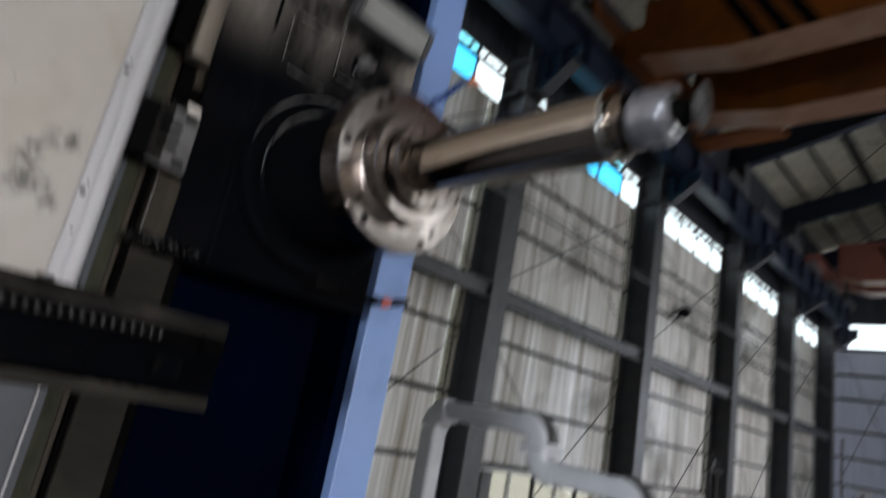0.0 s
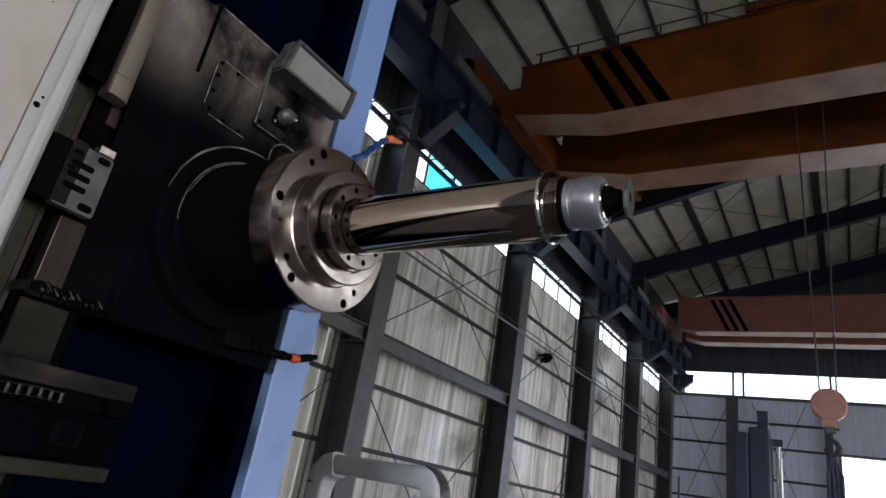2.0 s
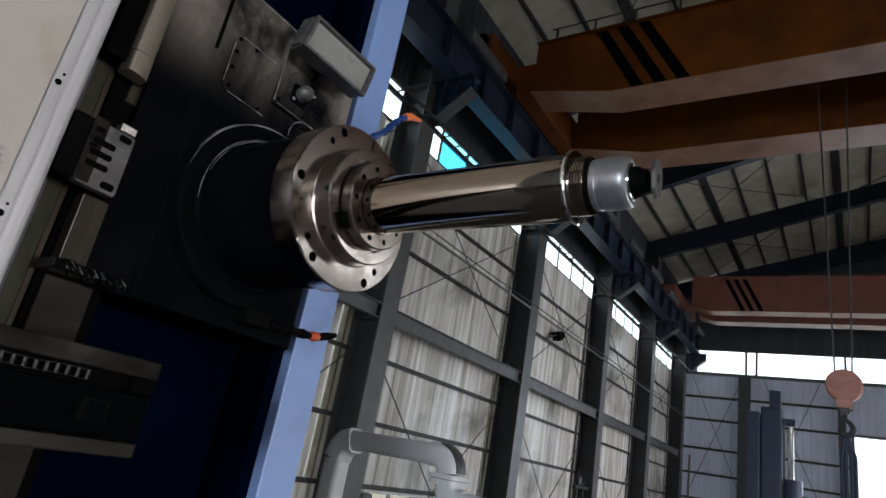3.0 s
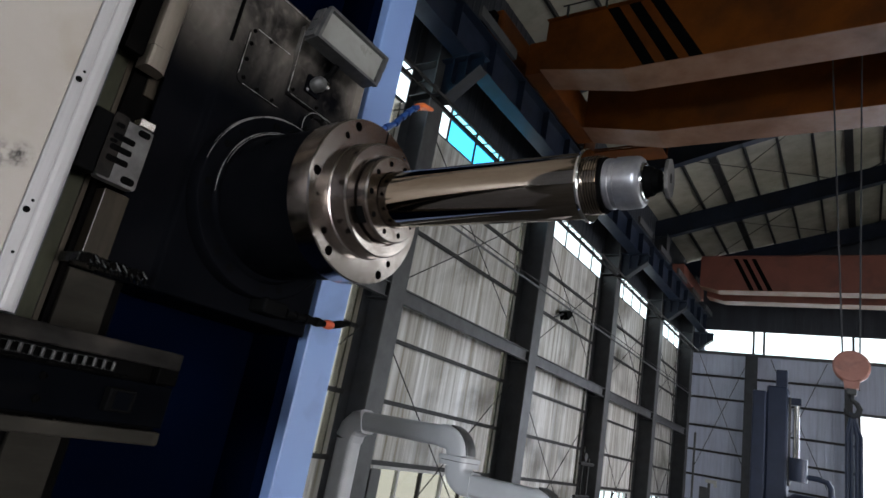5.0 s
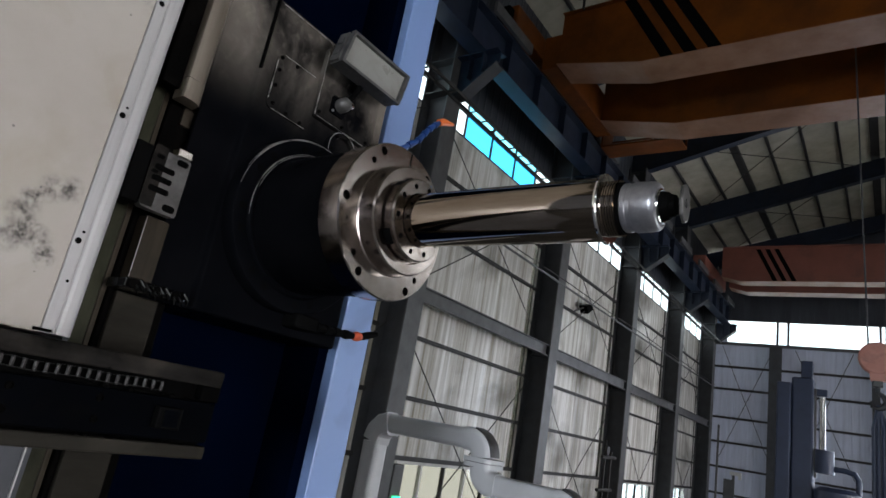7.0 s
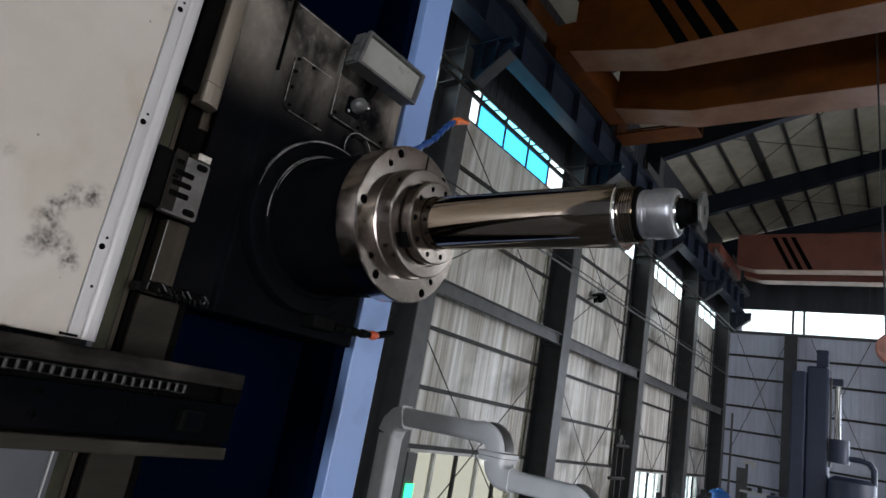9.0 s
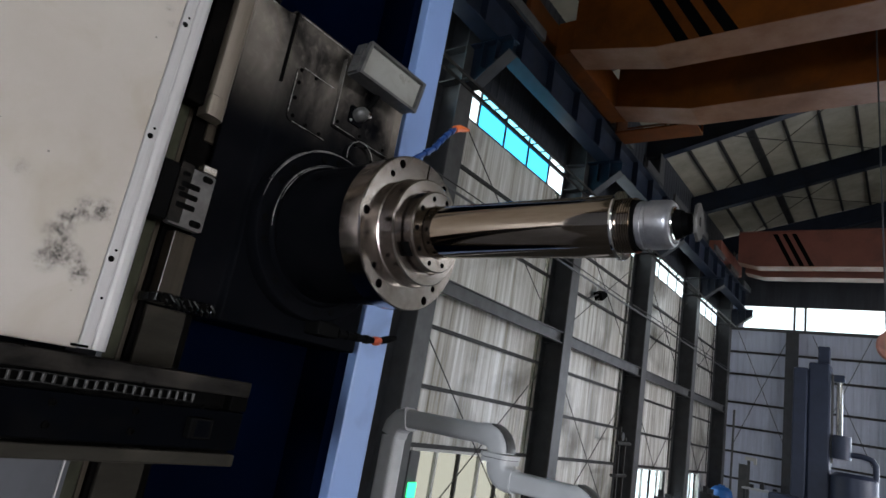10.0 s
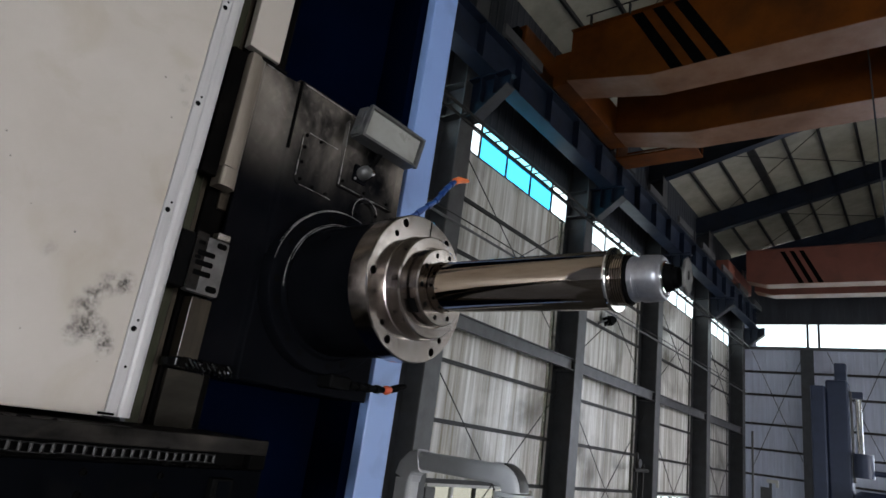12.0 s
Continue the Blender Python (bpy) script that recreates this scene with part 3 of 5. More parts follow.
def hall_column(y):
    """A wide-flange column: two flanges, a web, stiffeners and the bracket that carries the crane beam."""
    col = thing("hall_column", (COL_X, y, FLOOR), "grey painted steel wide-flange hall column with crane bracket", "column", "columns along the wall")
    part("flange", boxes((COL_X - 0.03, COL_X, y - 0.47, y, FLOOR, EAVE)), MAT["steel_light"], col)
    part("flange", boxes((WALL_X + 0.003, WALL_X + 0.03, y - 0.47, y, FLOOR, EAVE)), MAT["steel_paint"], col)
    part("web", boxes((WALL_X + 0.03, COL_X - 0.03, y - 0.245, y - 0.22, FLOOR, EAVE)), MAT["steel_paint"], col)
    for z in (3.93, 4.22, 8.25, 9.0):
        part("stiffener", boxes((WALL_X + 0.03, COL_X - 0.03, y - 0.45, y - 0.246, z - 0.01, z + 0.01)), MAT["steel_paint"], col)
    bracket = part("bracket", prism([(COL_X + 0.002, 8.2), (COL_X + 0.25, 8.2), (COL_X + 0.95, 8.75), (COL_X + 0.95, 9.02), (COL_X + 0.002, 9.02)], "y", y - 0.225, y - 0.195), MAT["runway"], col)
    part("bracket_flange", boxes((COL_X + 0.002, COL_X + 0.97, y - 0.38, y - 0.04, 9.02, 9.045)), MAT["runway"], col)
    bm = prism([(COL_X + 0.002, 8.17), (COL_X + 0.25, 8.17), (COL_X + 0.96, 8.72), (COL_X + 0.96, 8.75), (COL_X + 0.24, 8.2), (COL_X + 0.002, 8.2)], "y", y - 0.36, y - 0.06)
    part("bracket_flange", bm, MAT["steel_paint"], col)
    part("brace_plate", boxes((COL_X + 0.3, COL_X + 0.325, y - 0.36, y - 0.226, 8.5, 9.018), (COL_X + 0.62, COL_X + 0.645, y - 0.36, y - 0.226, 8.6, 9.018)), MAT["runway"], col)
    # knee strut up to the crane beam
    part("knee_strut", tube([(COL_X, y - 0.21, 9.9), (COL_X + 0.42, y - 0.21, 9.85)], 0.04, 8), MAT["runway"], col)
    return col


first_column = hall_column(COL_Y[4])
for y in COL_Y[:4] + COL_Y[5:]:
    copy_thing(first_column, pose(COL_X, y, FLOOR))

# tie beams between the columns, with X rods
for i, (ya, yb) in enumerate(bays):
    if i < 2:
        continue
    single("tie_beam", boxes((COL_X - 0.17, COL_X - 0.03, ya + 0.002, yb - 0.472, 3.93, 3.95), (COL_X - 0.17, COL_X - 0.03, ya + 0.002, yb - 0.472, 4.2, 4.22), (COL_X - 0.12, COL_X - 0.105, ya + 0.002, yb - 0.472, 3.95, 4.2)),
           MAT["steel_light"], "grey steel tie beam between two hall columns", "beam", "tie beams")
    bm = bmesh.new()
    xr = -7.6
    for z0, z1 in ((FLOOR + 0.02, 3.4), (4.3, 7.9)):
        tube([(xr, ya + 0.05, z0), (xr, yb - 0.47, z1)], 0.013, 6, bm)
        tube([(xr + 0.03, ya + 0.05, z1), (xr + 0.03, yb - 0.47, z0)], 0.013, 6, bm)
    single("cross_brace", bm, MAT["girt"], "thin dark steel X bracing rods between hall columns", "bracing", "wall bracing")

# crane runway
RUN_X = -6.72
bm = boxes((RUN_X - 0.2, RUN_X + 0.2, BACK_Y, 32.9, 9.05, 9.08), (RUN_X - 0.2, RUN_X + 0.2, BACK_Y, 32.9, 9.92, 9.95), (RUN_X - 0.012, RUN_X + 0.012, BACK_Y, 32.9, 9.08, 9.92))
runway = thing("runway_beam", (RUN_X, 0, 9.05), "blue-grey painted steel crane runway beam on brackets", "crane beam")
part("beam", bm, MAT["runway"], runway)
for k in range(34):
    y = -15 + 1.43 * k
    part("stiffener", boxes((RUN_X + 0.013, RUN_X + 0.18, y, y + 0.012, 9.081, 9.919)), MAT["runway"], runway)
part("rail", boxes((RUN_X - 0.05, RUN_X + 0.05, BACK_Y, 32.9, 9.951, 9.965), (RUN_X - 0.015, RUN_X + 0.015, BACK_Y, 32.9, 9.965, 10.03), (RUN_X - 0.035, RUN_X + 0.035, BACK_Y, 32.9, 10.03, 10.07)), MAT["steel_paint"], runway, "dark steel crane rail")
for k in range(17):
    y = -14.5 + 2.86 * k
    part("conductor_guard", boxes((RUN_X + 0.22, RUN_X + 0.3, y, y + 1.6, 9.96, 10.2)), MAT["steel_light"], runway, "pale grey conductor guard plate")

# cable ladder below the strip windows' tops and a thin conduit lower down
ladder = thing("cable_ladder", (-7.17, 0, 8.08), "dark steel cable ladder running along the columns", "cable tray")
for x in (-7.17, -6.93):
    part("side_rail", boxes((x - 0.015, x + 0.015, BACK_Y, 32.7, 8.08, 8.14)), MAT["girt"], ladder)
for k in range(90):
    y = -6 + 0.43 * k
    part("rung", boxes((-7.155, -6.945, y - 0.014, y + 0.014, 8.095, 8.12)), MAT["girt"], ladder)
single("conduit", tube([(-7.165, BACK_Y, 5.9), (-7.165, 20, 5.9), (-7.165, 32.9, 5.9)], 0.03, 8), MAT["steel_light"], "thin grey conduit pipe clipped to the columns", "pipe")

single("cable", tube([(-7.18, BACK_Y, 6.06)] + [(-7.18, -15 + 3.0 * k, 6.06 - 0.03 * (k % 2)) for k in range(1, 16)] + [(-7.18, 32.9, 6.05)], 0.014, 6), MAT["girt"], "thin dark cable slung along the columns", "cable")

# roof
bm = bmesh.new()
for xa, xb in ((WALL_X - 0.3, RIDGE_X), (RIDGE_X, RIGHT_X + 0.3)):
    za, zb = roof_z(xa), roof_z(xb)
    prism([(xa, za), (xb, zb), (xb, zb + 0.12), (xa, za + 0.12)], "y", BACK_Y - 0.3, FAR_Y + 0.3, bm)
single("ceiling", bm, MAT["roof"], "pale grey steel sheet roof seen from below", "roof", kind="structure")
for k in range(20):
    x = -6.92 + 1.09 * k
    if x > RIGHT_X:
        break
    z = roof_z(x) - 0.004
    w = 0.14 if k % 4 == 2 else 0.04
    single("purlin", boxes((x - w, x + w, BACK_Y, FAR_Y, z - 0.13, z)), MAT["girt"], "dark steel roof purlin", "purlin", "roof purlins", "structure")
for y in COL_Y:
    bm = bmesh.new()
    for xa, xb in ((WALL_X, RIDGE_X), (RIDGE_X, RIGHT_X)):
        za, zb = roof_z(xa) - 0.22, roof_z(xb) - 0.22
        da, db = (0.95, 0.72) if xa < 0 else (0.72, 0.95)
        prism([(xa, za - da), (xb, zb - db), (xb, zb), (xa, za)], "y", y - 0.22, y - 0.2, bm)
        prism([(xa, za - da), (xb, zb - db), (xb, zb - db + 0.02), (xa, za - da + 0.02)], "y", y - 0.36, y - 0.221, bm)
        prism([(xa, za - da), (xb, zb - db), (xb, zb - db + 0.02), (xa, za - da + 0.02)], "y", y - 0.199, y - 0.06, bm)
    single("rafter", bm, MAT["runway"], "dark grey tapered steel roof rafter", "rafter", "roof rafters", "structure")
bm = bmesh.new()
for i, (ya, yb) in enumerate(bays[3:], 3):
    for x in (-6.5, 0.2):
        z0, z1 = roof_z(x) - 0.3, roof_z(x + 5.5) - 0.3
        tube([(x, ya, z0), (x + 5.5, yb - 0.3, z1)], 0.016, 6, bm)
        tube([(x + 5.5, ya, z1), (x, yb - 0.3, z0)], 0.016, 6, bm)
single("roof_brace", bm, MAT["girt"], "thin crossed roof bracing rods", "bracing", kind="structure")

# end wall: strip window, columns, rails and the bright doorway
DOOR_X0, DOOR_X1, DOOR_Z = -0.16, 5.0, 5.85
FW_Z0, FW_Z1 = 8.22, 9.42
bm = bmesh.new()
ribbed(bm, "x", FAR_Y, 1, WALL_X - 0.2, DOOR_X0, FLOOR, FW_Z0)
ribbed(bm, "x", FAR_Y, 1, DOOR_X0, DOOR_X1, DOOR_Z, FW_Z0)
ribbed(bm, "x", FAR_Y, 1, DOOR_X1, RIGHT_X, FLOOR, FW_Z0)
part("sheet", bm, MAT["cladding_hazed"], wall_far)
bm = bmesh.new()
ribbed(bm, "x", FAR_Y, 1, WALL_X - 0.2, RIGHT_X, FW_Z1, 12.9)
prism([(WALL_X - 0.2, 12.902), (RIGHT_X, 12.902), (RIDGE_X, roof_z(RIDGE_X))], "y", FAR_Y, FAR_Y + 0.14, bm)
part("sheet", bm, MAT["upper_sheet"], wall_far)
bm = bmesh.new()
ribbed(bm, "x", FAR_Y, 1, WALL_X - 0.2, -6.75, FW_Z0, FW_Z1)
part("sheet", bm, MAT["cladding_hazed"], wall_far)
for z in (7.0, 5.9, 4.52, 3.36, 2.2, 1.0):
    part("girt", boxes((WALL_X, DOOR_X0 - 0.02, FAR_Y - 0.1, FAR_Y - 0.005, z - 0.05, z + 0.05)), MAT["girt"], wall_far)
part("lintel", boxes((WALL_X, RIGHT_X, FAR_Y - 0.2, FAR_Y - 0.005, FW_Z0 - 0.12, FW_Z0 - 0.01)), MAT["steel_light"], wall_far)
win = thing("window_40", (0, FAR_Y, FW_Z0), "long bright strip window in the end wall", "window", kind="structure")
part("window_frame", boxes((-6.74, RIGHT_X, FAR_Y + 0.02, FAR_Y + 0.1, FW_Z0 + 0.002, FW_Z0 + 0.05), (-6.74, RIGHT_X, FAR_Y + 0.02, FAR_Y + 0.1, FW_Z1 - 0.05, FW_Z1 - 0.002)), MAT["steel_light"], win)
for x in (-4.5, -4.04, -0.4, 3.3, 7.0, 10.6):
    part("mullion", boxes((x - 0.05, x + 0.05, FAR_Y - 0.02, FAR_Y + 0.1, FW_Z0 + 0.052, FW_Z1 - 0.052)), MAT["steel_light"], win)
for xa, xb in zip((-6.7, -4.45, -3.99, -0.35, 3.35, 7.05), (-4.55, -4.09, -0.45, 3.25, 6.95, 10.5)):
    p = part("pane", boxes((xa, xb, FAR_Y + 0.05, FAR_Y + 0.058, FW_Z0 + 0.052, FW_Z1 - 0.052)), MAT["pane"], win)
    p.visible_shadow = False
for x in (-4.78, -0.75, 5.6, 10.0):
    col = thing("end_wall_column", (x, FAR_Y, FLOOR), "dark steel end wall column", "column", "columns of the end wall")
    w = 0.54 if x < -4 else 0.3
    part("flange", boxes((x, x + w, FAR_Y - 0.36, FAR_Y - 0.33, FLOOR, FW_Z0 - 0.13)), MAT["steel_paint"], col)
    part("web", boxes((x + w / 2 - 0.015, x + w / 2 + 0.015, FAR_Y - 0.33, FAR_Y - 0.11, FLOOR, FW_Z0 - 0.13)), MAT["steel_paint"], col)
bm = bmesh.new()
for xa in (-7.2, -4.0):
    tube([(xa + 0.3, FAR_Y - 0.25, 2.5), (xa + 2.6, FAR_Y - 0.25, 8.0)], 0.014, 6, bm)
    tube([(xa + 0.3, FAR_Y - 0.22, 8.0), (xa + 2.6, FAR_Y - 0.22, 2.5)], 0.014, 6, bm)
single("cross_brace", bm, MAT["girt"], "thin dark bracing rods on the end wall", "bracing", "wall bracing")
part("door_frame", boxes((DOOR_X0 - 0.1, DOOR_X0 - 0.002, FAR_Y - 0.1, FAR_Y + 0.15, FLOOR, DOOR_Z), (DOOR_X0 - 0.1, DOOR_X1 + 0.1, FAR_Y - 0.1, FAR_Y + 0.15, DOOR_Z + 0.002, DOOR_Z + 0.1)), MAT["steel_light"], wall_far)

# unseen walls that close the hall; their openings are added for light
# the high strip opening is added to mirror in the spindle
bm = boxes((RIGHT_X, RIGHT_X + 0.2, BACK_Y, FAR_Y, 3.7, WIN_Z0), (RIGHT_X, RIGHT_X + 0.2, BACK_Y, FAR_Y, WIN_Z1, 13.0), (RIGHT_X, RIGHT_X + 0.2, BACK_Y, -9, FLOOR, 3.7),
           (RIGHT_X, RIGHT_X + 0.2, 3, 12, FLOOR, 3.7), (RIGHT_X, RIGHT_X + 0.2, 24, FAR_Y, FLOOR, 3.7))
single("wall_right", bm, MAT["cladding"], "cream steel sheet wall across the hall", "wall", kind="structure")
single("wall_back", prism([(WALL_X - 0.2, 12.9), (RIGHT_X + 0.2, 12.9), (RIDGE_X, roof_z(RIDGE_X))], "y", BACK_Y - 0.2, BACK_Y, boxes((WALL_X - 0.2, 0, BACK_Y - 0.2, BACK_Y, FLOOR, 12.898), (5, RIGHT_X + 0.2, BACK_Y - 0.2, BACK_Y, FLOOR, 12.898), (0, 5, BACK_Y - 0.2, BACK_Y, 2.8, 12.898))), MAT["cladding_hazed"], "grey steel sheet wall behind the machine", "wall", kind="structure")

# the overcast sky outside the openings
single("backdrop", boxes((-16, -15.9, -40, 60, -6, 30)), MAT["sky"], "plain overcast sky outside the windows", "sky", kind="structure")
single("backdrop", boxes((22, 22.1, -40, 60, -6, 30)), MAT["sky"], "plain overcast sky outside the far side", "sky", kind="structure")
single("backdrop", boxes((-14, 21.9, 46, 46.1, -6, 30)), MAT["sky"], "plain overcast sky outside the end wall", "sky", kind="structure")

# ---- overhead cranes ----


def box_girder(crane, y0, y1, z0, z1, paint, flange, xa=-6.0, xb=13.0, rise=0.38, run=1.9):
    """A welded box girder along x: side plates, bottom plate coloured as lit that rises towards its ends, top plate."""
    prof = [(xa, z0 + rise), (xa + run, z0), (xb - run, z0), (xb, z0 + rise), (xb, z1), (xa, z1)]
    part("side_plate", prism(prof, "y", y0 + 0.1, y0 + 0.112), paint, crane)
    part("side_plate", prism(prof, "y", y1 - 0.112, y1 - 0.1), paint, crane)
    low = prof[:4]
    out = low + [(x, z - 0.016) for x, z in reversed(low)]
    part("bottom_plate", prism(out, "y", y0, y1), flange, crane, "bottom flange, painted paler as if lit from below")
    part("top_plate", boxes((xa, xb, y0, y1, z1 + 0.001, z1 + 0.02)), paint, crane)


crane = thing("bridge_crane", (0, 12, 9.5), "yellow double-girder overhead crane with black warning stripes", "crane", "overhead cranes")
box_girder(crane, 10.36, 11.2, 9.5, 11.2, MAT["crane"], MAT["lit_flange_paint"])
box_girder(crane, 13.05, 13.9, 9.53, 11.2, MAT["crane"], MAT["lit_flange_paint"])
for x in (-3.56, -3.1, -2.65):
    o = [(x - 0.125, 9.53), (x + 0.125, 9.53), (x - 0.79, 11.19), (x - 1.04, 11.19)]
    part("stripe", prism(o, "y", 10.452, 10.459), MAT["black"], crane, "black warning stripe")
part("end_carriage", boxes((-6.98, -6.46, 9.2, 15.0, 10.2, 10.75), bevel=0.03), MAT["crane"], crane)
part("end_plate", boxes((-6.44, -6.02, 10.5, 13.9, 9.9, 10.75), bevel=0.02), MAT["crane"], crane, "yellow end beam that ties the girders")
part("handrail", tube([(-5.6, 10.3, 11.42), (12.5, 10.3, 11.42)], 0.018, 8), MAT["girt"], crane, "thin dark rail along the girder")
for k in range(20):
    part("rail_post", boxes((-5.5 + 0.9 * k, -5.47 + 0.9 * k, 10.29, 10.362, 11.15, 11.41)), MAT["girt"], crane)
for y in (9.7, 14.5):
    part("wheel", lathe([(-6.8, 0), (-6.8, 0.24), (-6.78, 0.26), (-6.66, 0.26), (-6.64, 0.24), (-6.64, 0)], y, 10.34, 24), MAT["steel_paint"], crane)
part("buffer", boxes((-6.85, -6.55, 9.0, 9.199, 10.3, 10.6)), MAT["black"], crane)
part("platform", boxes((-6.4, -4.3, 14.2, 14.9, 9.75, 9.8), (-6.4, -6.36, 14.2, 14.9, 9.8, 10.7), (-6.4, -4.3, 14.86, 14.9, 10.2, 10.24), (-5.3, -5.26, 14.86, 14.9, 9.8, 10.7), (-4.34, -4.3, 14.86, 14.9, 9.8, 10.7), (-6.4, -4.3, 14.86, 14.9, 10.66, 10.7)), MAT["crane"], crane)
part("trolley", boxes((-1.2, 1.6, 10.5, 13.8, 11.42, 11.6), (-0.7, 1.0, 11.4, 13.0, 11.6, 12.3)), MAT["crane"], crane)

far_crane = thing("bridge_crane", (0, 28.5, 9.8), "brown-red double-girder overhead crane near the end wall", "crane", "overhead cranes")
box_girder(far_crane, 27.55, 28.25, 9.86, 11.4, MAT["crane_far"], MAT["lit_flange_paint"], rise=0.2, run=0.75)
box_girder(far_crane, 29.15, 29.85, 9.83, 11.4, MAT["crane_far"], MAT["lit_flange_paint"], rise=0.2, run=0.75)
for x in (-3.9, -3.55, -3.2):
    part("stripe", prism([(x - 0.09, 9.86), (x + 0.09, 9.86), (x - 0.6, 11.3), (x - 0.78, 11.3)], "y", 27.642, 27.649), MAT["black"], far_crane, "black warning stripe")
part("end_carriage", boxes((-6.98, -6.46, 26.6, 30.8, 10.2, 10.75), bevel=0.03), MAT["crane_far"], far_crane)

# hook block on four ropes
hook = thing("hook_block", (-0.23, 12.1, 3.5), "faded red crane hook block hanging on wire ropes", "crane hook")
bm = bmesh.new()
for x in (-0.51, 0.02):
    tube([(x, 12.0, 11.4), (x + (0.16 if x < -0.2 else -0.13), 12.05, 4.1)], 0.014, 6, bm)
part("rope", bm, MAT["rope"], hook, "dark wire ropes")
bm = bmesh.new()
lathe([(0, 0), (0, 0.24), (0.03, 0.27), (0.13, 0.27), (0.16, 0.24), (0.16, 0)], 0, 0, 40, bm)
bmesh.ops.rotate(bm, verts=bm.verts, cent=(0.08, 0, 0), matrix=Matrix.Rotation(radians(90), 3, "Z"))
bmesh.ops.translate(bm, verts=bm.verts, vec=(-0.31, 12.1, 4.03))
smooth(part("sheave_cover", bm, MAT["hook_paint"], hook, "faded red round sheave cover"))
part("neck", prism([(-0.36, 3.9), (-0.1, 3.9), (-0.13, 3.66), (-0.33, 3.66)], "y", 12.035, 12.165), MAT["hook_paint"], hook)
part("swivel", boxes((-0.3, -0.16, 12.03, 12.17, 3.56, 3.659), bevel=0.015), MAT["steel_light"], hook)
arc = [(-0.23, 12.1, 3.57), (-0.23, 12.1, 3.48), (-0.16, 12.1, 3.42), (-0.12, 12.1, 3.34), (-0.15, 12.1, 3.25), (-0.23, 12.1, 3.21), (-0.31, 12.1, 3.25), (-0.33, 12.1, 3.33)]
smooth(part("hook", tube(arc, [0.035, 0.035, 0.04, 0.045, 0.05, 0.045, 0.035, 0.015], 10), MAT["steel_paint"], hook))
bm = bmesh.new()
for k, x in enumerate((-0.30, -0.24, -0.17, -0.11)):
    tube([(-0.23, 12.1, 3.27), (x, 12.08 + 0.02 * k, 2.9), (x - 0.01, 12.1, 1.2)], 0.03, 8, bm)
single("lifting_sling", bm, MAT["far_machine"], "dark lifting slings hanging from the crane hook", "sling")

# ---- far end of the hall ----
lathe_tower = thing("vertical_machine", (-3.0, 28, FLOOR), "tall dark blue machine column with a chromed ram and motor", "machine tool")
part("body", boxes((-3.75, -3.25, 27.6, 28.6, FLOOR, 5.75), bevel=0.06), MAT["far_machine"], lathe_tower)
part("column", boxes((-3.248, -2.5, 27.7, 28.6, FLOOR, 6.0), bevel=0.08), MAT["far_machine"], lathe_tower)
part("cap", boxes((-2.95, -2.55, 27.9, 28.3, 6.002, 6.68), bevel=0.03), MAT["far_machine"], lathe_tower)
smooth(part("ram", tube([(-2.22, 27.9, 5.3), (-2.22, 27.9, 3.35)], 0.11, 16), MAT["chrome"], lathe_tower, "bright chromed ram"))
part("guide_rod", tube([(-2.44, 27.8, 5.6), (-2.44, 27.8, 2.3)], 0.045, 10), MAT["steel_light"], lathe_tower)
part("bracket", boxes((-2.498, -2.05, 27.8, 28.1, 5.35, 5.6), bevel=0.02), MAT["far_machine"], lathe_tower)
smooth(part("motor", tube([(-2.15, 27.9, 3.34), (-2.15, 27.9, 2.5)], 0.33, 18), MAT["far_machine"], lathe_tower))
smooth(part("exhaust_pipe", tube([(-1.9, 27.9, 2.72), (-1.5, 27.9, 2.72), (-1.2, 27.9, 2.65), (-1.08, 27.9, 2.45), (-1.08, 27.9, 1.9)], 0.1, 12), MAT["far_machine"], lathe_tower))
smooth(part("tank", tube([(-1.75, 27.9, FLOOR), (-1.75, 27.9, 1.9), (-1.75, 27.9, 2.05)], [0.75, 0.75, 0.55], 24), MAT["far_machine"], lathe_tower))
part("base", boxes((-4.4, -2.6, 27.2, 28.8, FLOOR, 0.9), bevel=0.05), MAT["far_machine"], lathe_tower)

drum = thing("plastic_drum", (-6.86, 31, FLOOR), "bright blue plastic drum near the corner", "drum")
bm = tube([(-6.86, 31, FLOOR), (-6.86, 31, -0.9), (-6.86, 31, -0.85), (-6.86, 31, 0.2), (-6.86, 31, 0.45), (-6.86, 31, 0.58)], [0.42, 0.44, 0.47, 0.47, 0.42, 0.28], 28)
smooth(part("shell", bm, MAT["barrel"], drum))
part("cap", tube([(-6.86, 31, 0.581), (-6.86, 31, 0.66)], 0.14, 16), MAT["barrel"], drum)
single("standpipe", tube([(-6.8, 32.4, FLOOR), (-6.8, 32.4, 4.1)], 0.05, 10), MAT["steel_light"], "pale grey standpipe by the corner column", "pipe")
stand = thing("tool_stand", (-5.8, 31, FLOOR), "small white steel stand with a clamp head", "stand")
part("post", boxes((-5.86, -5.76, 30.95, 31.05, FLOOR, 1.9), (-6.2, -5.861, 30.95, 31.0, -1.0, 1.7)), MAT["steel_light"], stand)
part("clamp", boxes((-5.95, -5.5, 30.9, 31.1, 1.901, 2.05), (-5.6, -5.5, 30.9, 31.1, 1.75, 1.9)), MAT["white_paint"], stand)
bench = thing("work_bench", (-5.0, 30.6, FLOOR), "steel work bench with a pale top", "bench")
part("top", boxes((-5.9, -4.2, 30.2, 31.2, 0.72, 0.8)), MAT["alu"], bench)
for x in (-5.8, -4.3):
    for y in (30.3, 31.1):
        part("leg", boxes((x - 0.04, x + 0.04, y - 0.04, y + 0.04, FLOOR, 0.719)), MAT["steel_paint"], bench)
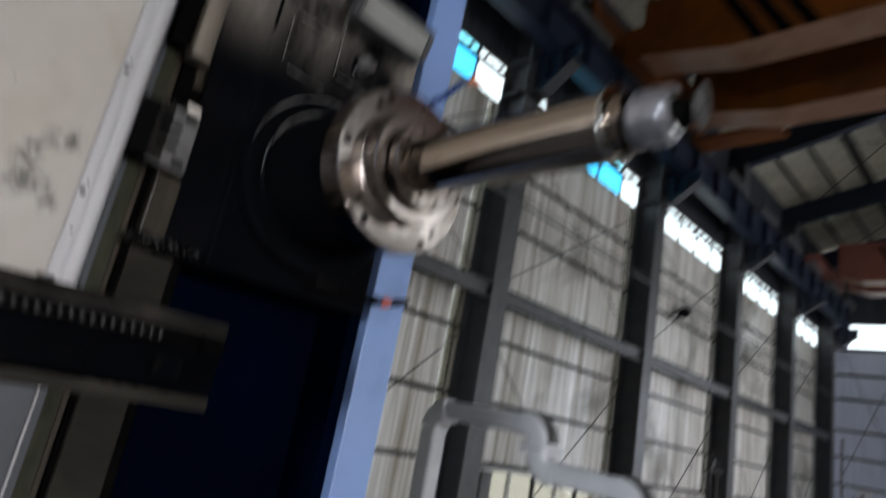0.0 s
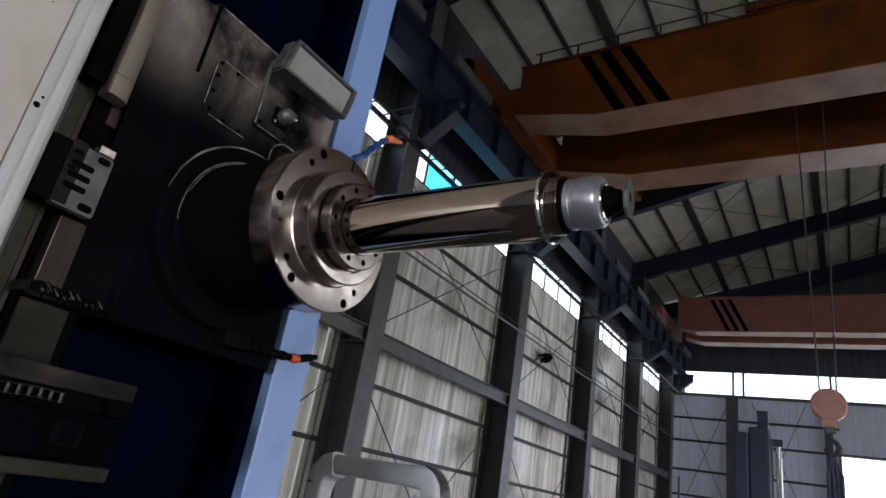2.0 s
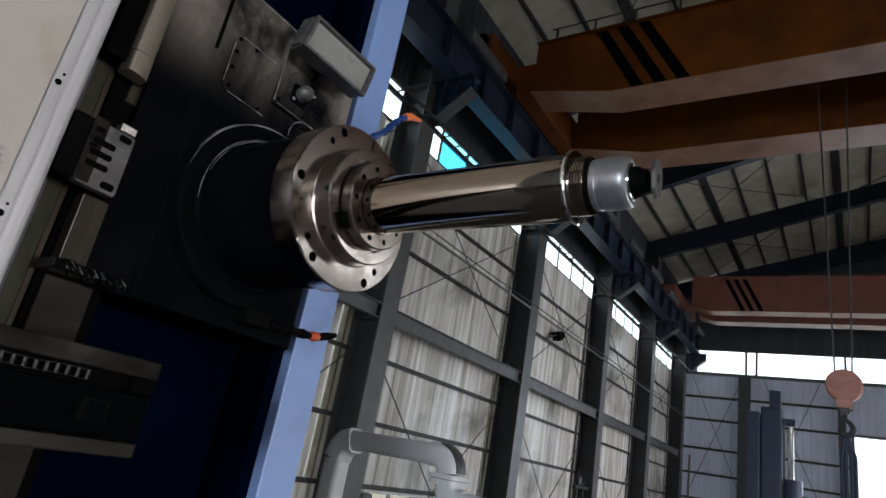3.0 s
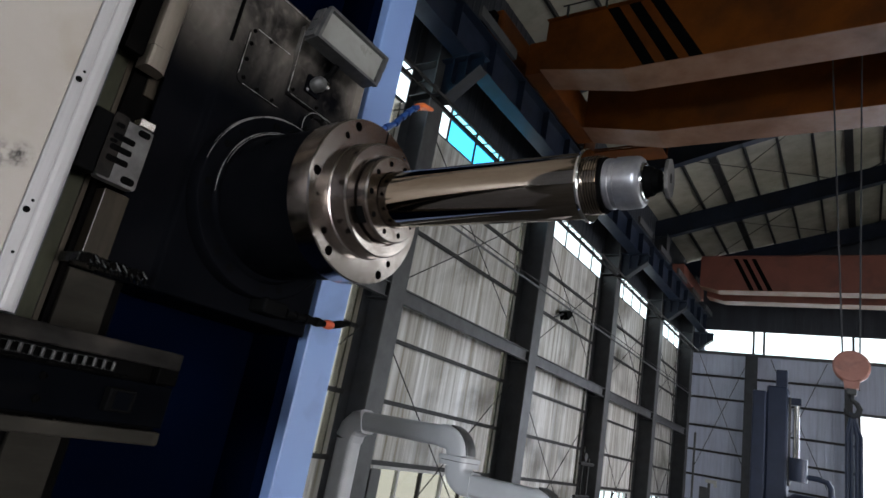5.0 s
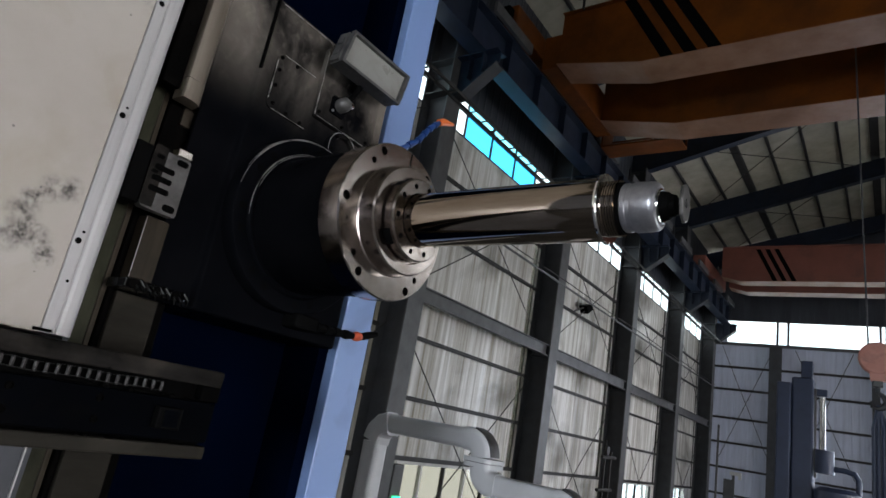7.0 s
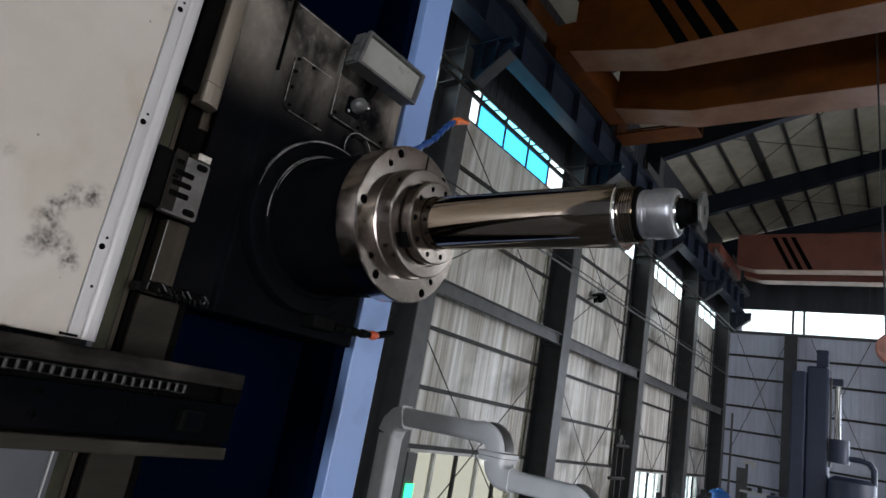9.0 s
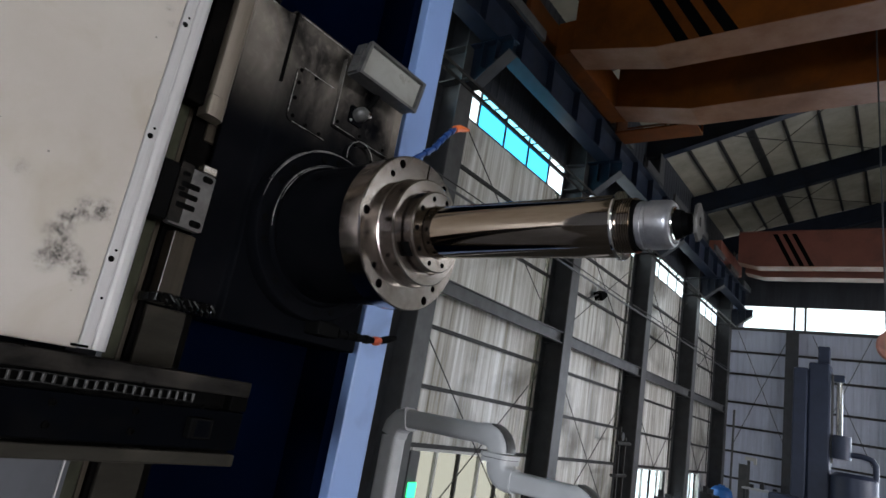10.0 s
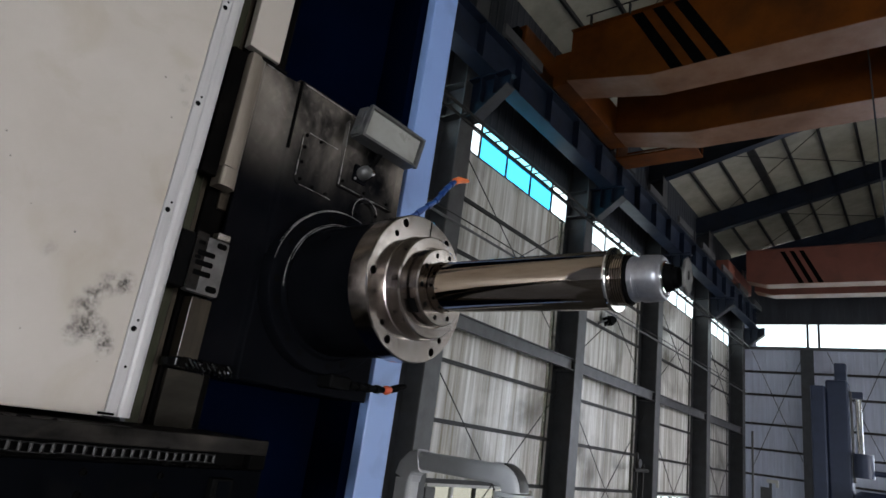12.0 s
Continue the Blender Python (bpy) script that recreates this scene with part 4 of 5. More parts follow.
for x, z in ((-5.6, 0.95), (-5.2, 1.05), (-4.7, 0.92)):
    single("small_part", boxes((x - 0.08, x + 0.08, 30.6, 30.8, 0.801, z), bevel=0.02), MAT["steel_paint"], "small dark machined part on the bench", "part", "parts on the bench")
rack = thing("cylinder_rack", (-7.0, 18.9, FLOOR), "dark steel rack with valves beside a hall column", "rack")
part("post", boxes((-7.2, -7.14, 18.8, 18.86, FLOOR, 2.2), (-7.2, -7.14, 19.3, 19.36, FLOOR, 1.9)), MAT["girt"], rack)
part("arm", tube([(-7.17, 18.6, 1.7), (-7.17, 19.75, 1.72)], 0.05, 8), MAT["girt"], rack)
part("arm", tube([(-7.17, 18.4, 0.75), (-7.17, 19.6, 0.76)], 0.05, 8), MAT["girt"], rack)
part("valve", lathe([(-7.1, 0), (-7.1, 0.13), (-7.02, 0.13), (-7.02, 0)], 18.7, 1.9, 16), MAT["girt"], rack)
for k, (y, z, w) in enumerate(((22.6, 0.15, 0.5), (23.4, 0.0, 0.35), (24.6, 0.1, 0.6), (28.6, 0.3, 0.3), (29.6, 0.2, 0.4))):
    single("machine_part", boxes((-7.2, -6.7, y, y + w, FLOOR, z), (-7.1, -6.9, y + 0.1, y + 0.2, z, z + 0.25), bevel=0.02), MAT["steel_paint"], "dark machine part standing by the wall", "machine part", "parts along the wall")

floodlight = thing("wall_floodlight", (-7.6, 17.2, 5.9), "small dark floodlight on a bracket on the wall", "floodlight")
part("housing", prism([(17.0, 5.95), (17.45, 6.12), (17.5, 5.95), (17.2, 5.75)], "x", -7.75, -7.5), MAT["black"], floodlight)
part("arm", tube([(-7.76, 16.75, 5.72), (-7.62, 17.05, 5.9)], 0.03, 8), MAT["steel_light"], floodlight)
signal = thing("signal_box", (-7.7, 9.4, -0.1), "grey switch box with a lit green lamp", "signal lamp")
part("housing", boxes((-7.74, -7.6, 9.3, 9.61, -0.4, 0.92), bevel=0.02), MAT["steel_light"], signal)
part("lamp", boxes((-7.599, -7.56, 9.36, 9.6, 0.08, 0.36), bevel=0.02), MAT["green"], signal, "lit green lamp")

# ---- pendant arm: grey duct with rounded elbows ----


def duct(bm, points, half_w, half_h, normal=(0, 1, 0)):
    """A rectangular duct with softened edges along points that lie in the plane across normal."""
    n = Vector(normal)
    pts = [Vector(p) for p in points]
    prof = rounded(-half_w, half_w, -half_h, half_h, min(half_w, half_h) * 0.45, 3)
    rings = []
    for i, p in enumerate(pts):
        d = (pts[min(i + 1, len(pts) - 1)] - pts[max(i - 1, 0)]).normalized()
        s = d.cross(n).normalized()
        rings.append([bm.verts.new(p + u * n + v * s) for u, v in prof])
    for a, b in zip(rings, rings[1:]):
        for k in range(len(a)):
            bm.faces.new((a[k], a[(k + 1) % len(a)], b[(k + 1) % len(b)], b[k]))
    bm.faces.new(rings[0][::-1])
    bm.faces.new(rings[-1])
    return bm


def bend(cx, cz, r, a0, a1, y, n=8):
    return [(cx + r * math.cos(radians(a0 + (a1 - a0) * k / n)), y, cz + r * math.sin(radians(a0 + (a1 - a0) * k / n))) for k in range(n + 1)]


AY, AZ = 2.4, 0.02
arm = thing("pendant_arm", (-2.34, AY, FLOOR), "light grey painted swivel arm of the control pendant", "machine arm")
part("leg", duct(bmesh.new(), [(-2.34, AY, FLOOR), (-2.34, AY, 1.58 + AZ)], 0.05, 0.056), MAT["grey_duct"], arm)
smooth(part("elbow", duct(bmesh.new(), bend(-2.24, 1.585 + AZ, 0.1, 180, 90, AY, 3), 0.056, 0.062), MAT["grey_duct"], arm), 20)
part("tube", duct(bmesh.new(), [(-2.24, AY, 1.687 + AZ), (-1.73, AY, 1.687 + AZ)], 0.05, 0.048), MAT["grey_duct"], arm)
smooth(part("elbow", duct(bmesh.new(), [(-1.75, AY, 1.688 + AZ)] + bend(-1.725, 1.61 + AZ, 0.078, 90, 0, AY), 0.056, 0.054), MAT["grey_duct"], arm))
smooth(part("elbow_cap", duct(bmesh.new(), bend(-1.725, 1.61 + AZ, 0.134, 78, 4, AY), 0.04, 0.004), MAT["lamp_body"], arm, "dark grey outer cap of the elbow"))
part("joint_flange", prism(rounded(-1.724, -1.57, AY - 0.085, AY + 0.085, 0.03, 4), "z", 1.589 + AZ, 1.609 + AZ), MAT["grey_duct"], arm)
part("joint_flange", prism(rounded(-1.721, -1.573, AY - 0.083, AY + 0.083, 0.03, 4), "z", 1.566 + AZ, 1.586 + AZ), MAT["grey_duct"], arm)
part("joint_gasket", prism(rounded(-1.716, -1.578, AY - 0.078, AY + 0.078, 0.03, 4), "z", 1.5861 + AZ, 1.5889 + AZ), MAT["black"], arm)
smooth(part("elbow", duct(bmesh.new(), bend(-1.577, 1.566 + AZ, 0.068, 180, 270, AY) + [(-1.55, AY, 1.498 + AZ)], 0.055, 0.054), MAT["grey_duct"], arm))
part("tube", duct(bmesh.new(), [(-1.56, AY, 1.498 + AZ), (-1.24, AY, 1.498 + AZ)], 0.05, 0.046), MAT["grey_duct"], arm)
smooth(part("elbow", duct(bmesh.new(), bend(-1.24, 1.418 + AZ, 0.08, 90, 0, AY), 0.056, 0.052), MAT["grey_duct"], arm))
smooth(part("elbow_cap", duct(bmesh.new(), bend(-1.24, 1.418 + AZ, 0.134, 80, 0, AY), 0.042, 0.005), MAT["lamp_body"], arm, "dark grey outer cap of the elbow"))
part("drop_tube", duct(bmesh.new(), [(-1.16, AY, 1.418 + AZ), (-1.16, AY, 0.9)], 0.05, 0.048), MAT["grey_duct"], arm)

# ---- boring mill: column, covers, beam ----
TOP, BASE = 6.2, 0.02
column = thing("machine_column", (-2.4, 0.8, FLOOR), "navy blue boring mill column with a light blue edge and steel guideway", "machine column")
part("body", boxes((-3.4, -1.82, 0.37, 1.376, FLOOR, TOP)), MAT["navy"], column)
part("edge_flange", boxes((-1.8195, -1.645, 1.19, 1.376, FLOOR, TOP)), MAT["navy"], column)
part("edge_strip", boxes((-1.6445, -1.6, 1.23, 1.377, FLOOR, 2.5), bevel=0.004), MAT["blue"], column, "light blue painted edge, scuffed")
part("edge_strip", boxes((-1.6445, -1.6, 1.23, 1.377, 2.503, TOP), bevel=0.004), MAT["blue"], column, "light blue painted edge, scuffed")
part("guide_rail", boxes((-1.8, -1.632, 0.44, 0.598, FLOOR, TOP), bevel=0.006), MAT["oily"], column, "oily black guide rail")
part("guide_strip", boxes((-1.6315, -1.62, 0.476, 0.538, 2.4, TOP), bevel=0.003), MAT["way"], column, "ground steel guideway strip")
part("rail_flank", boxes((-1.819, -1.645, 0.3765, 0.3905, FLOOR, TOP)), MAT["lower"], column, "grey flank beside the guideway")
part("rail_backing", boxes((-1.819, -1.648, 0.391, 0.425, FLOOR, TOP)), MAT["yellowed"], column, "oil-yellowed strip beside the guideway")
part("rail_lip", boxes((-1.819, -1.644, 0.4255, 0.4385, FLOOR, TOP), bevel=0.002), MAT["way"], column, "bare steel lip of the guideway")
part("guide_strip", boxes((-1.6315, -1.615, 0.452, 0.566, FLOOR, 1.922), bevel=0.003), MAT["ledge"], column, "dull grey guideway strip")
part("rail_cover", boxes((-1.624, -1.59, 0.43, 0.545, 2.93, TOP), bevel=0.003), MAT["panel"], column)

cover = thing("side_cover", (-1.55, -0.5, FLOOR), "cream sheet-metal side cover with dark oily hand smudges", "machine cover")
part("sheet", boxes((-1.9, -1.53, -2.6, 0.2785, BASE + 1.762, TOP), bevel=0.003), MAT["panel"], cover)
bm = prism([(-1.9, 0.28), (-1.5305, 0.28), (-1.528, 0.282), (-1.528, 0.305), (-1.5305, 0.3065), (-1.5305, 0.3085), (-1.527, 0.311), (-1.525, 0.318), (-1.525, 0.332), (-1.528, 0.339), (-1.536, 0.345), (-1.55, 0.350), (-1.9, 0.351)], "z", BASE + 1.764, TOP)
part("edge_trim", bm, MAT["trim_paint"], cover, "pale painted edge profile")
part("trim_foot", boxes((-1.5275, -1.515, 0.262, 0.296, BASE + 1.766, BASE + 1.772)), MAT["dark"], cover)
ring_bm = lathe([(0, 0), (0, 0.0075), (0.0015, 0.007), (0.0015, 0.0)], 0, 0, 14)
screw_me = bpy.data.meshes.new("screw")
ring_bm.to_mesh(screw_me)
ring_bm.free()
screw_me.materials.append(MAT["dark"])
small_bm = lathe([(0, 0), (0, 0.0036), (0.001, 0.0034), (0.001, 0.0)], 0, 0, 10)
small_me = bpy.data.meshes.new("rivet")
small_bm.to_mesh(small_me)
small_bm.free()
small_me.materials.append(MAT["dark"])
for k in range(-1, 10):
    z = BASE + 1.975 + 0.317 * k
    if z > 1.8:
        piece("screw", screw_me, cover, (-1.5278, 0.291, z))
        piece("rivet", small_me, cover, (-1.5278, 0.296, z + 0.022))
piece("rivet", small_me, cover, (-1.5278, 0.297, BASE + 1.882))
# hand smudges: thin films of oil with ragged edges
rnd = random.Random(4)


def film(bm, y, z, s, lift, tall=1.0):
    n = 12
    vs = [bm.verts.new((-1.5294 + lift, y + s * rnd.uniform(0.85, 1.15) * math.cos(6.283 * q / n), z + tall * s * rnd.uniform(0.85, 1.15) * math.sin(6.283 * q / n))) for q in range(n)]
    bm.faces.new(vs)


for k, (cy, cz, r, tall) in enumerate(((0.243, 2.07, 0.03, 1.1), (0.208, 2.062, 0.03, 1.2), (0.178, 2.03, 0.032, 0.8), (0.17, 1.985, 0.04, 1.0), (0.205, 1.952, 0.042, 0.75), (0.236, 1.915, 0.028, 1.1), (0.162, 1.935, 0.034, 0.9), (0.06, 2.1, 0.025, 1.0), (0.24, 2.62, 0.02, 0.8), (0.25, 2.66, 0.018, 0.8), (0.262, 2.585, 0.018, 0.7))):
    bm = bmesh.new()
    film(bm, cy, 0.025 + cz, 1.25 * r, 0.00003 * k, tall)
    part("smudge", bm, MAT["smudge_soft" if cy < 0.1 or cz > 2.5 else "smudge"], cover, "grey oily finger smudge")
for k in range(40):
    bm = bmesh.new()
    film(bm, rnd.uniform(-1.2, 0.26), rnd.uniform(1.9, 3.0), rnd.uniform(0.0008, 0.003), 0)
    part("chip", bm, MAT["chip"], cover)
lower = thing("lower_cover", (-1.6, -0.5, FLOOR), "lower sheet cover, painted blue-grey for the shade below the chain beam", "machine cover")
# carries on the cream cover in a tone darkened for shade
part("sheet", boxes((-1.9, -1.6, -2.6, 0.358, FLOOR, BASE + 1.55), bevel=0.003), MAT["lower"], lower)
part("edge_trim", boxes((-1.818, -1.598, 0.3585, 0.362, FLOOR, BASE + 1.55)), MAT["trim_paint"], lower)
part("edge_return", boxes((-1.818, -1.606, 0.3625, 0.3755, FLOOR, BASE + 1.55)), MAT["lower"], lower)

# beam with the roller chain
beam = thing("chain_beam", (-1.6, -0.4, BASE + 1.55), "oily black beam with a roller chain along its front", "machine beam")
BX, BY0, BY1 = -1.37, -2.4, 0.648


def beam_box(*rows, bevel=0.0):
    return boxes(*[(r[0], r[1], r[2], r[3], BASE + r[4], BASE + r[5]) for r in rows], bevel=bevel)


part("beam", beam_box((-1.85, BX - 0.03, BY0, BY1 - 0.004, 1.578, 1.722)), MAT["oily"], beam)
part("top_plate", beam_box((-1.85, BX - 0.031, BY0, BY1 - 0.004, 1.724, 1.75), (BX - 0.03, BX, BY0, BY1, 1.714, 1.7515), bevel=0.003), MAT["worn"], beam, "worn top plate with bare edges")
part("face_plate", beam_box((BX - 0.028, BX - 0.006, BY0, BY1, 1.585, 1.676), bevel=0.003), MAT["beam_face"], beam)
part("ledge", beam_box((-1.84, BX + 0.004, BY0, BY1 - 0.004, 1.5485, 1.5775), bevel=0.004), MAT["ledge"], beam, "bare steel ledge with oil film")
part("end_block", beam_box((BX - 0.05, BX - 0.002, 0.60, BY1 + 0.002, 1.678, 1.716), bevel=0.004), MAT["oily"], beam)
part("sensor_block", beam_box((BX - 0.006, BX + 0.018, 0.494, 0.554, 1.608, 1.656), bevel=0.004), MAT["black"], beam)
part("sensor_plate", beam_box((BX + 0.0182, BX + 0.021, 0.508, 0.542, 1.614, 1.65), bevel=0.001), MAT["beam_face"], beam)
# upright rollers between flat link plates, shared along the chain
lbm = prism(rounded(-0.006, 0.006, -0.0145, 0.0145, 0.0055, 4), "z", 0.0085, 0.0098)
prism(rounded(-0.006, 0.006, -0.0145, 0.0145, 0.0055, 4), "z", -0.0098, -0.0085, lbm)
link_me = bpy.data.meshes.new("link")
lbm.to_mesh(link_me)
lbm.free()
link_me.materials.append(MAT["chain"])
rbm = tube([(0, 0, -0.0105), (0, 0, -0.0078), (0, 0, -0.0077), (0, 0, 0.0077), (0, 0, 0.0078), (0, 0, 0.0105)], [0.002, 0.002, 0.0036, 0.0036, 0.002, 0.002], 10)
roller_me = bpy.data.meshes.new("roller")
rbm.to_mesh(roller_me)
rbm.free()
roller_me.materials.append(MAT["roller"])
chain = part("chain", beam_box((BX - 0.0295, BX - 0.026, BY0, 0.56, 1.677, 1.716)), MAT["dark"], beam, "oily steel roller chain")
for k in range(130):
    y, z = 0.5 - 0.0205 * k, BASE + 1.697 + 0.0012 * math.sin(k * 0.9)
    if k < 129:
        piece("link", link_me, chain, (BX - 0.012, y - 0.01025, z))
    piece("roller", roller_me, chain, (BX - 0.012, y, z))
sl = bmesh.new()
for k in range(150):
    y = rnd.uniform(-1.4, 0.62)
    zc = rnd.choice((1.68, 1.681, 1.717, 1.752 if y < 0.2 else 1.717, 1.578))
    s = rnd.uniform(0.003, 0.008)
    q = bmesh.ops.create_icosphere(sl, subdivisions=1, radius=s)["verts"]
    bmesh.ops.scale(sl, verts=q, vec=(0.5, rnd.uniform(0.8, 3), rnd.uniform(0.4, 0.9)))
    bmesh.ops.translate(sl, verts=q, vec=(BX - 0.008 + rnd.uniform(-0.004, 0.006), y, BASE + zc))
tagged(part("sludge", sl, MAT["oily"], beam, "clots of oily swarf"), kind="stuff")
hex_bm = lathe([(0, 0), (0, 0.0085), (0.005, 0.008), (0.005, 0.0055), (0.001, 0.005), (0.001, 0)], 0, 0, 14)
cap_me = bpy.data.meshes.new("bolt")
hex_bm.to_mesh(cap_me)
hex_bm.free()
cap_me.materials.append(MAT["oily"])
for y, z in ((0.371, 1.612), (0.2, 1.612), (0.37, 1.655), (0.2, 1.655), (-0.1, 1.612), (-0.4, 1.612)):
    piece("bolt", cap_me, beam, (BX - 0.006, y, BASE + z))

# ---- spindle head ----
CY, CZ = 0.898, 2.25
head = thing("spindle_head", (-1.7, CY, CZ), "black painted boring mill head with a long polished steel spindle", "spindle head")
HX = -1.555
prof = [(-1.8, 0.60), (-1.615, 0.60), (-1.615, 0.502), (-1.588, 0.497), (-1.583, 0.54), (-1.572, 0.618), (-1.555, 0.628), (-1.555, 1.162), (-1.567, 1.176), (-1.8, 1.176)]
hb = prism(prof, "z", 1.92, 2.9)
ob = part("housing", hb, MAT["head"], head, "black painted cast housing, scuffs and painted sheen along its top")
bv = ob.modifiers.new("bevel", "BEVEL")
bv.width, bv.segments, bv.limit_method = 0.006, 2, "ANGLE"
part("top_lip", boxes((-1.79, -1.56, 0.62, 1.17, 2.9005, 2.907)), MAT["head"], head)
part("seam", boxes((-1.567, -1.5535, 0.622, 0.628, 2.66, 2.902)), MAT["dark"], head)
smooth(part("gib_strip", prism([(-1.6, 0.424), (-1.558, 0.424), (-1.551, 0.427), (-1.549, 0.434), (-1.549, 0.448), (-1.551, 0.46), (-1.556, 0.472), (-1.564, 0.481), (-1.6, 0.486)], "z", 2.508, 2.89), MAT["gib"], head, "bare rounded steel gib strip"), 50)
part("gib_backing", boxes((-1.618, -1.58, 0.4865, 0.4965, 2.455, 2.895), bevel=0.003), MAT["head"], head)
part("gib_end", prism([(-1.6, 0.424), (-1.556, 0.424), (-1.549, 0.427), (-1.547, 0.434), (-1.547, 0.448), (-1.549, 0.46), (-1.554, 0.472), (-1.562, 0.481), (-1.6, 0.486)], "z", 2.447, 2.5055), MAT["gib"], head, "bare steel gib end piece")
part("gib_cap", tube([(-1.6, 0.40, 2.875), (-1.57, 0.43, 2.895), (-1.545, 0.48, 2.885), (-1.53, 0.54, 2.872)], 0.006, 8), MAT["black"], head)
# clamp plate with slots
cp = part("clamp_plate", prism(rounded(0.398, 0.494, 2.125, 2.282, 0.006, 2), "x", -1.56, -1.533), MAT["wiper"], head, "grey slotted clamp plate")
part("clamp_block", boxes((-1.61, -1.541, 0.352, 0.397, 2.13, 2.285), bevel=0.004), MAT["black"], head, "black block beside the clamp plate")
part("clamp_cap", boxes((-1.565, -1.53, 0.452, 0.492, 2.2835, 2.306), bevel=0.003), MAT["steel"], head, "bright steel cap")
for z in (2.178, 2.206, 2.234):
    part("slot", prism(rounded(0.404, 0.458, z - 0.0075, z + 0.0075, 0.005, 3), "x", -1.5328, -1.5312), MAT["dark"], cp)
for y, z, r in ((0.412, 2.262, 0.008), (0.408, 2.22, 0.007), (0.472, 2.268, 0.012), (0.47, 2.142, 0.013)):
    part("slot", prism(rounded(y - r * 1.3, y + r * 1.3, z - r * 0.7, z + r * 0.7, r * 0.6, 3), "x", -1.5328, -1.5312), MAT["dark"], cp)
part("lower_gib", boxes((-1.63, -1.586, 0.452, 0.522, 1.952, 2.123), bevel=0.003), MAT["way"], head, "dull ground steel gib below the clamp plate")
part("rubbed_edge", tube([(-1.5875, 0.4535, 1.955 + 0.011 * k) for k in range(16)], 0.0012, 6), MAT["edge"], head, "bright rubbed edge")
part("clamp_step", prism(rounded(0.392, 0.428, 2.13, 2.29, 0.004, 2), "x", -1.5328, -1.5322), MAT["worn"], head, "darker strip along the step of the clamp plate")
side_bar = part("gib_carrier", boxes((-1.61, -1.572, 0.372, 0.4225, 2.47, 2.885), bevel=0.004), MAT["oily"], head, "oily black gib carrier")
for z in (2.55, 2.66, 2.77, 2.86):
    part("screw_hole", lathe([(-1.5719, 0), (-1.5719, 0.008), (-1.571, 0.0075), (-1.571, 0)], 0.4, z, 12), MAT["dark"], side_bar)
wp = part("way_wiper", boxes((-1.62, -1.53, 0.42, 0.585, 1.925, 1.95), bevel=0.004), MAT["wet"], head, "black rubber way wiper with oily sludge")
rag = bmesh.new()
for k in range(9):
    y, h = 0.43 + 0.017 * k, 0.004 * math.sin(1.7 * k)
    tube([(-1.545, y, 1.951), (-1.527, y + 0.01, 1.944 + h), (-1.522, y + 0.02, 1.93 + h), (-1.53, y + 0.026, 1.918 + h)], [0.003, 0.0055, 0.005, 0.002], 8, rag)
tagged(smooth(part("oil_sludge", rag, MAT["wet"], wp, "wet black sludge with bright glints")), kind="stuff")
for y, r in ((0.44, 0.013), (0.5, 0.009), (0.55, 0.011)):
    part("wiper_screw", lathe([(-1.53, 0), (-1.53, r), (-1.52, r), (-1.52, 0)], y, 1.938, 10), MAT["oily"], wp)

# cover plates with rims and bolts
bolt_bm = lathe([(0, 0), (0, 0.0062), (0.004, 0.0058), (0.0045, 0.003), (0.0015, 0.0028), (0.0015, 0)], 0, 0, 12)
bolt_me = bpy.data.meshes.new("bolt")
bolt_bm.to_mesh(bolt_me)
bolt_bm.free()
bolt_me.materials.append(MAT["oily"])
plate = part("cover_plate", prism(rounded(0.667, 0.84, 2.556, 2.742, 0.022, 5), "x", HX + 0.0005, HX + 0.007), MAT["head"], head, "black access plate with rounded corners")
for y, z in ((0.68, 2.728), (0.68, 2.685), (0.68, 2.632), (0.688, 2.575), (0.742, 2.567), (0.8, 2.566), (0.74, 2.732)):
    piece("bolt", bolt_me, plate, (HX + 0.007, y, z))
door = part("light_plate", prism(rounded(0.837, 1.115, 2.616, 2.866, 0.008, 3), "x", HX + 0.0005, HX + 0.014), MAT["head"], head, "thick black plate that carries the work light")
part("rim", boxes((HX + 0.0141, HX + 0.02, 0.838, 0.847, 2.618, 2.864), (HX + 0.0141, HX + 0.02, 0.8471, 1.113, 2.618, 2.626)), MAT["head"], door)
for y, z in ((0.857, 2.638), (0.965, 2.636), (1.085, 2.638)):
    piece("bolt", bolt_me, door, (HX + 0.014, y, z))
# rubbed rims of the plates
for owner, pts in ((plate, [(HX + 0.007, 0.6685, 2.58 + 0.0075 * k) for k in range(19)]), (plate, [(HX + 0.007, 0.69 + 0.0075 * k, 2.557) for k in range(19)]), (plate, [(HX + 0.007, 0.69 + 0.0075 * k, 2.7415) for k in range(18)]),
                   (door, [(HX + 0.02, 0.8385, 2.62 + 0.01 * k) for k in range(24)]), (door, [(HX + 0.02, 0.85 + 0.01 * k, 2.6185) for k in range(26)])):
    part("rubbed_edge", tube(pts, [0.0003 + 0.0011 * abs(math.sin(0.61 * k + 1.2) * math.sin(0.23 * k + 0.7)) for k in range(len(pts))], 6), MAT["edge"], owner, "rubbed bare metal edge")
disc = part("port_cover", lathe([(HX, 0.062), (HX + 0.02, 0.062), (HX + 0.024, 0.058), (HX + 0.024, 0.044), (HX + 0.012, 0.042), (HX + 0.012, 0)], 0.982, 2.556, 32), MAT["head"], head)
smooth(disc)
for k in range(6):
    a = radians(60 * k + 15)
    piece("bolt", bolt_me, disc, (HX + 0.024, 0.982 + 0.051 * math.cos(a), 2.556 + 0.051 * math.sin(a)))

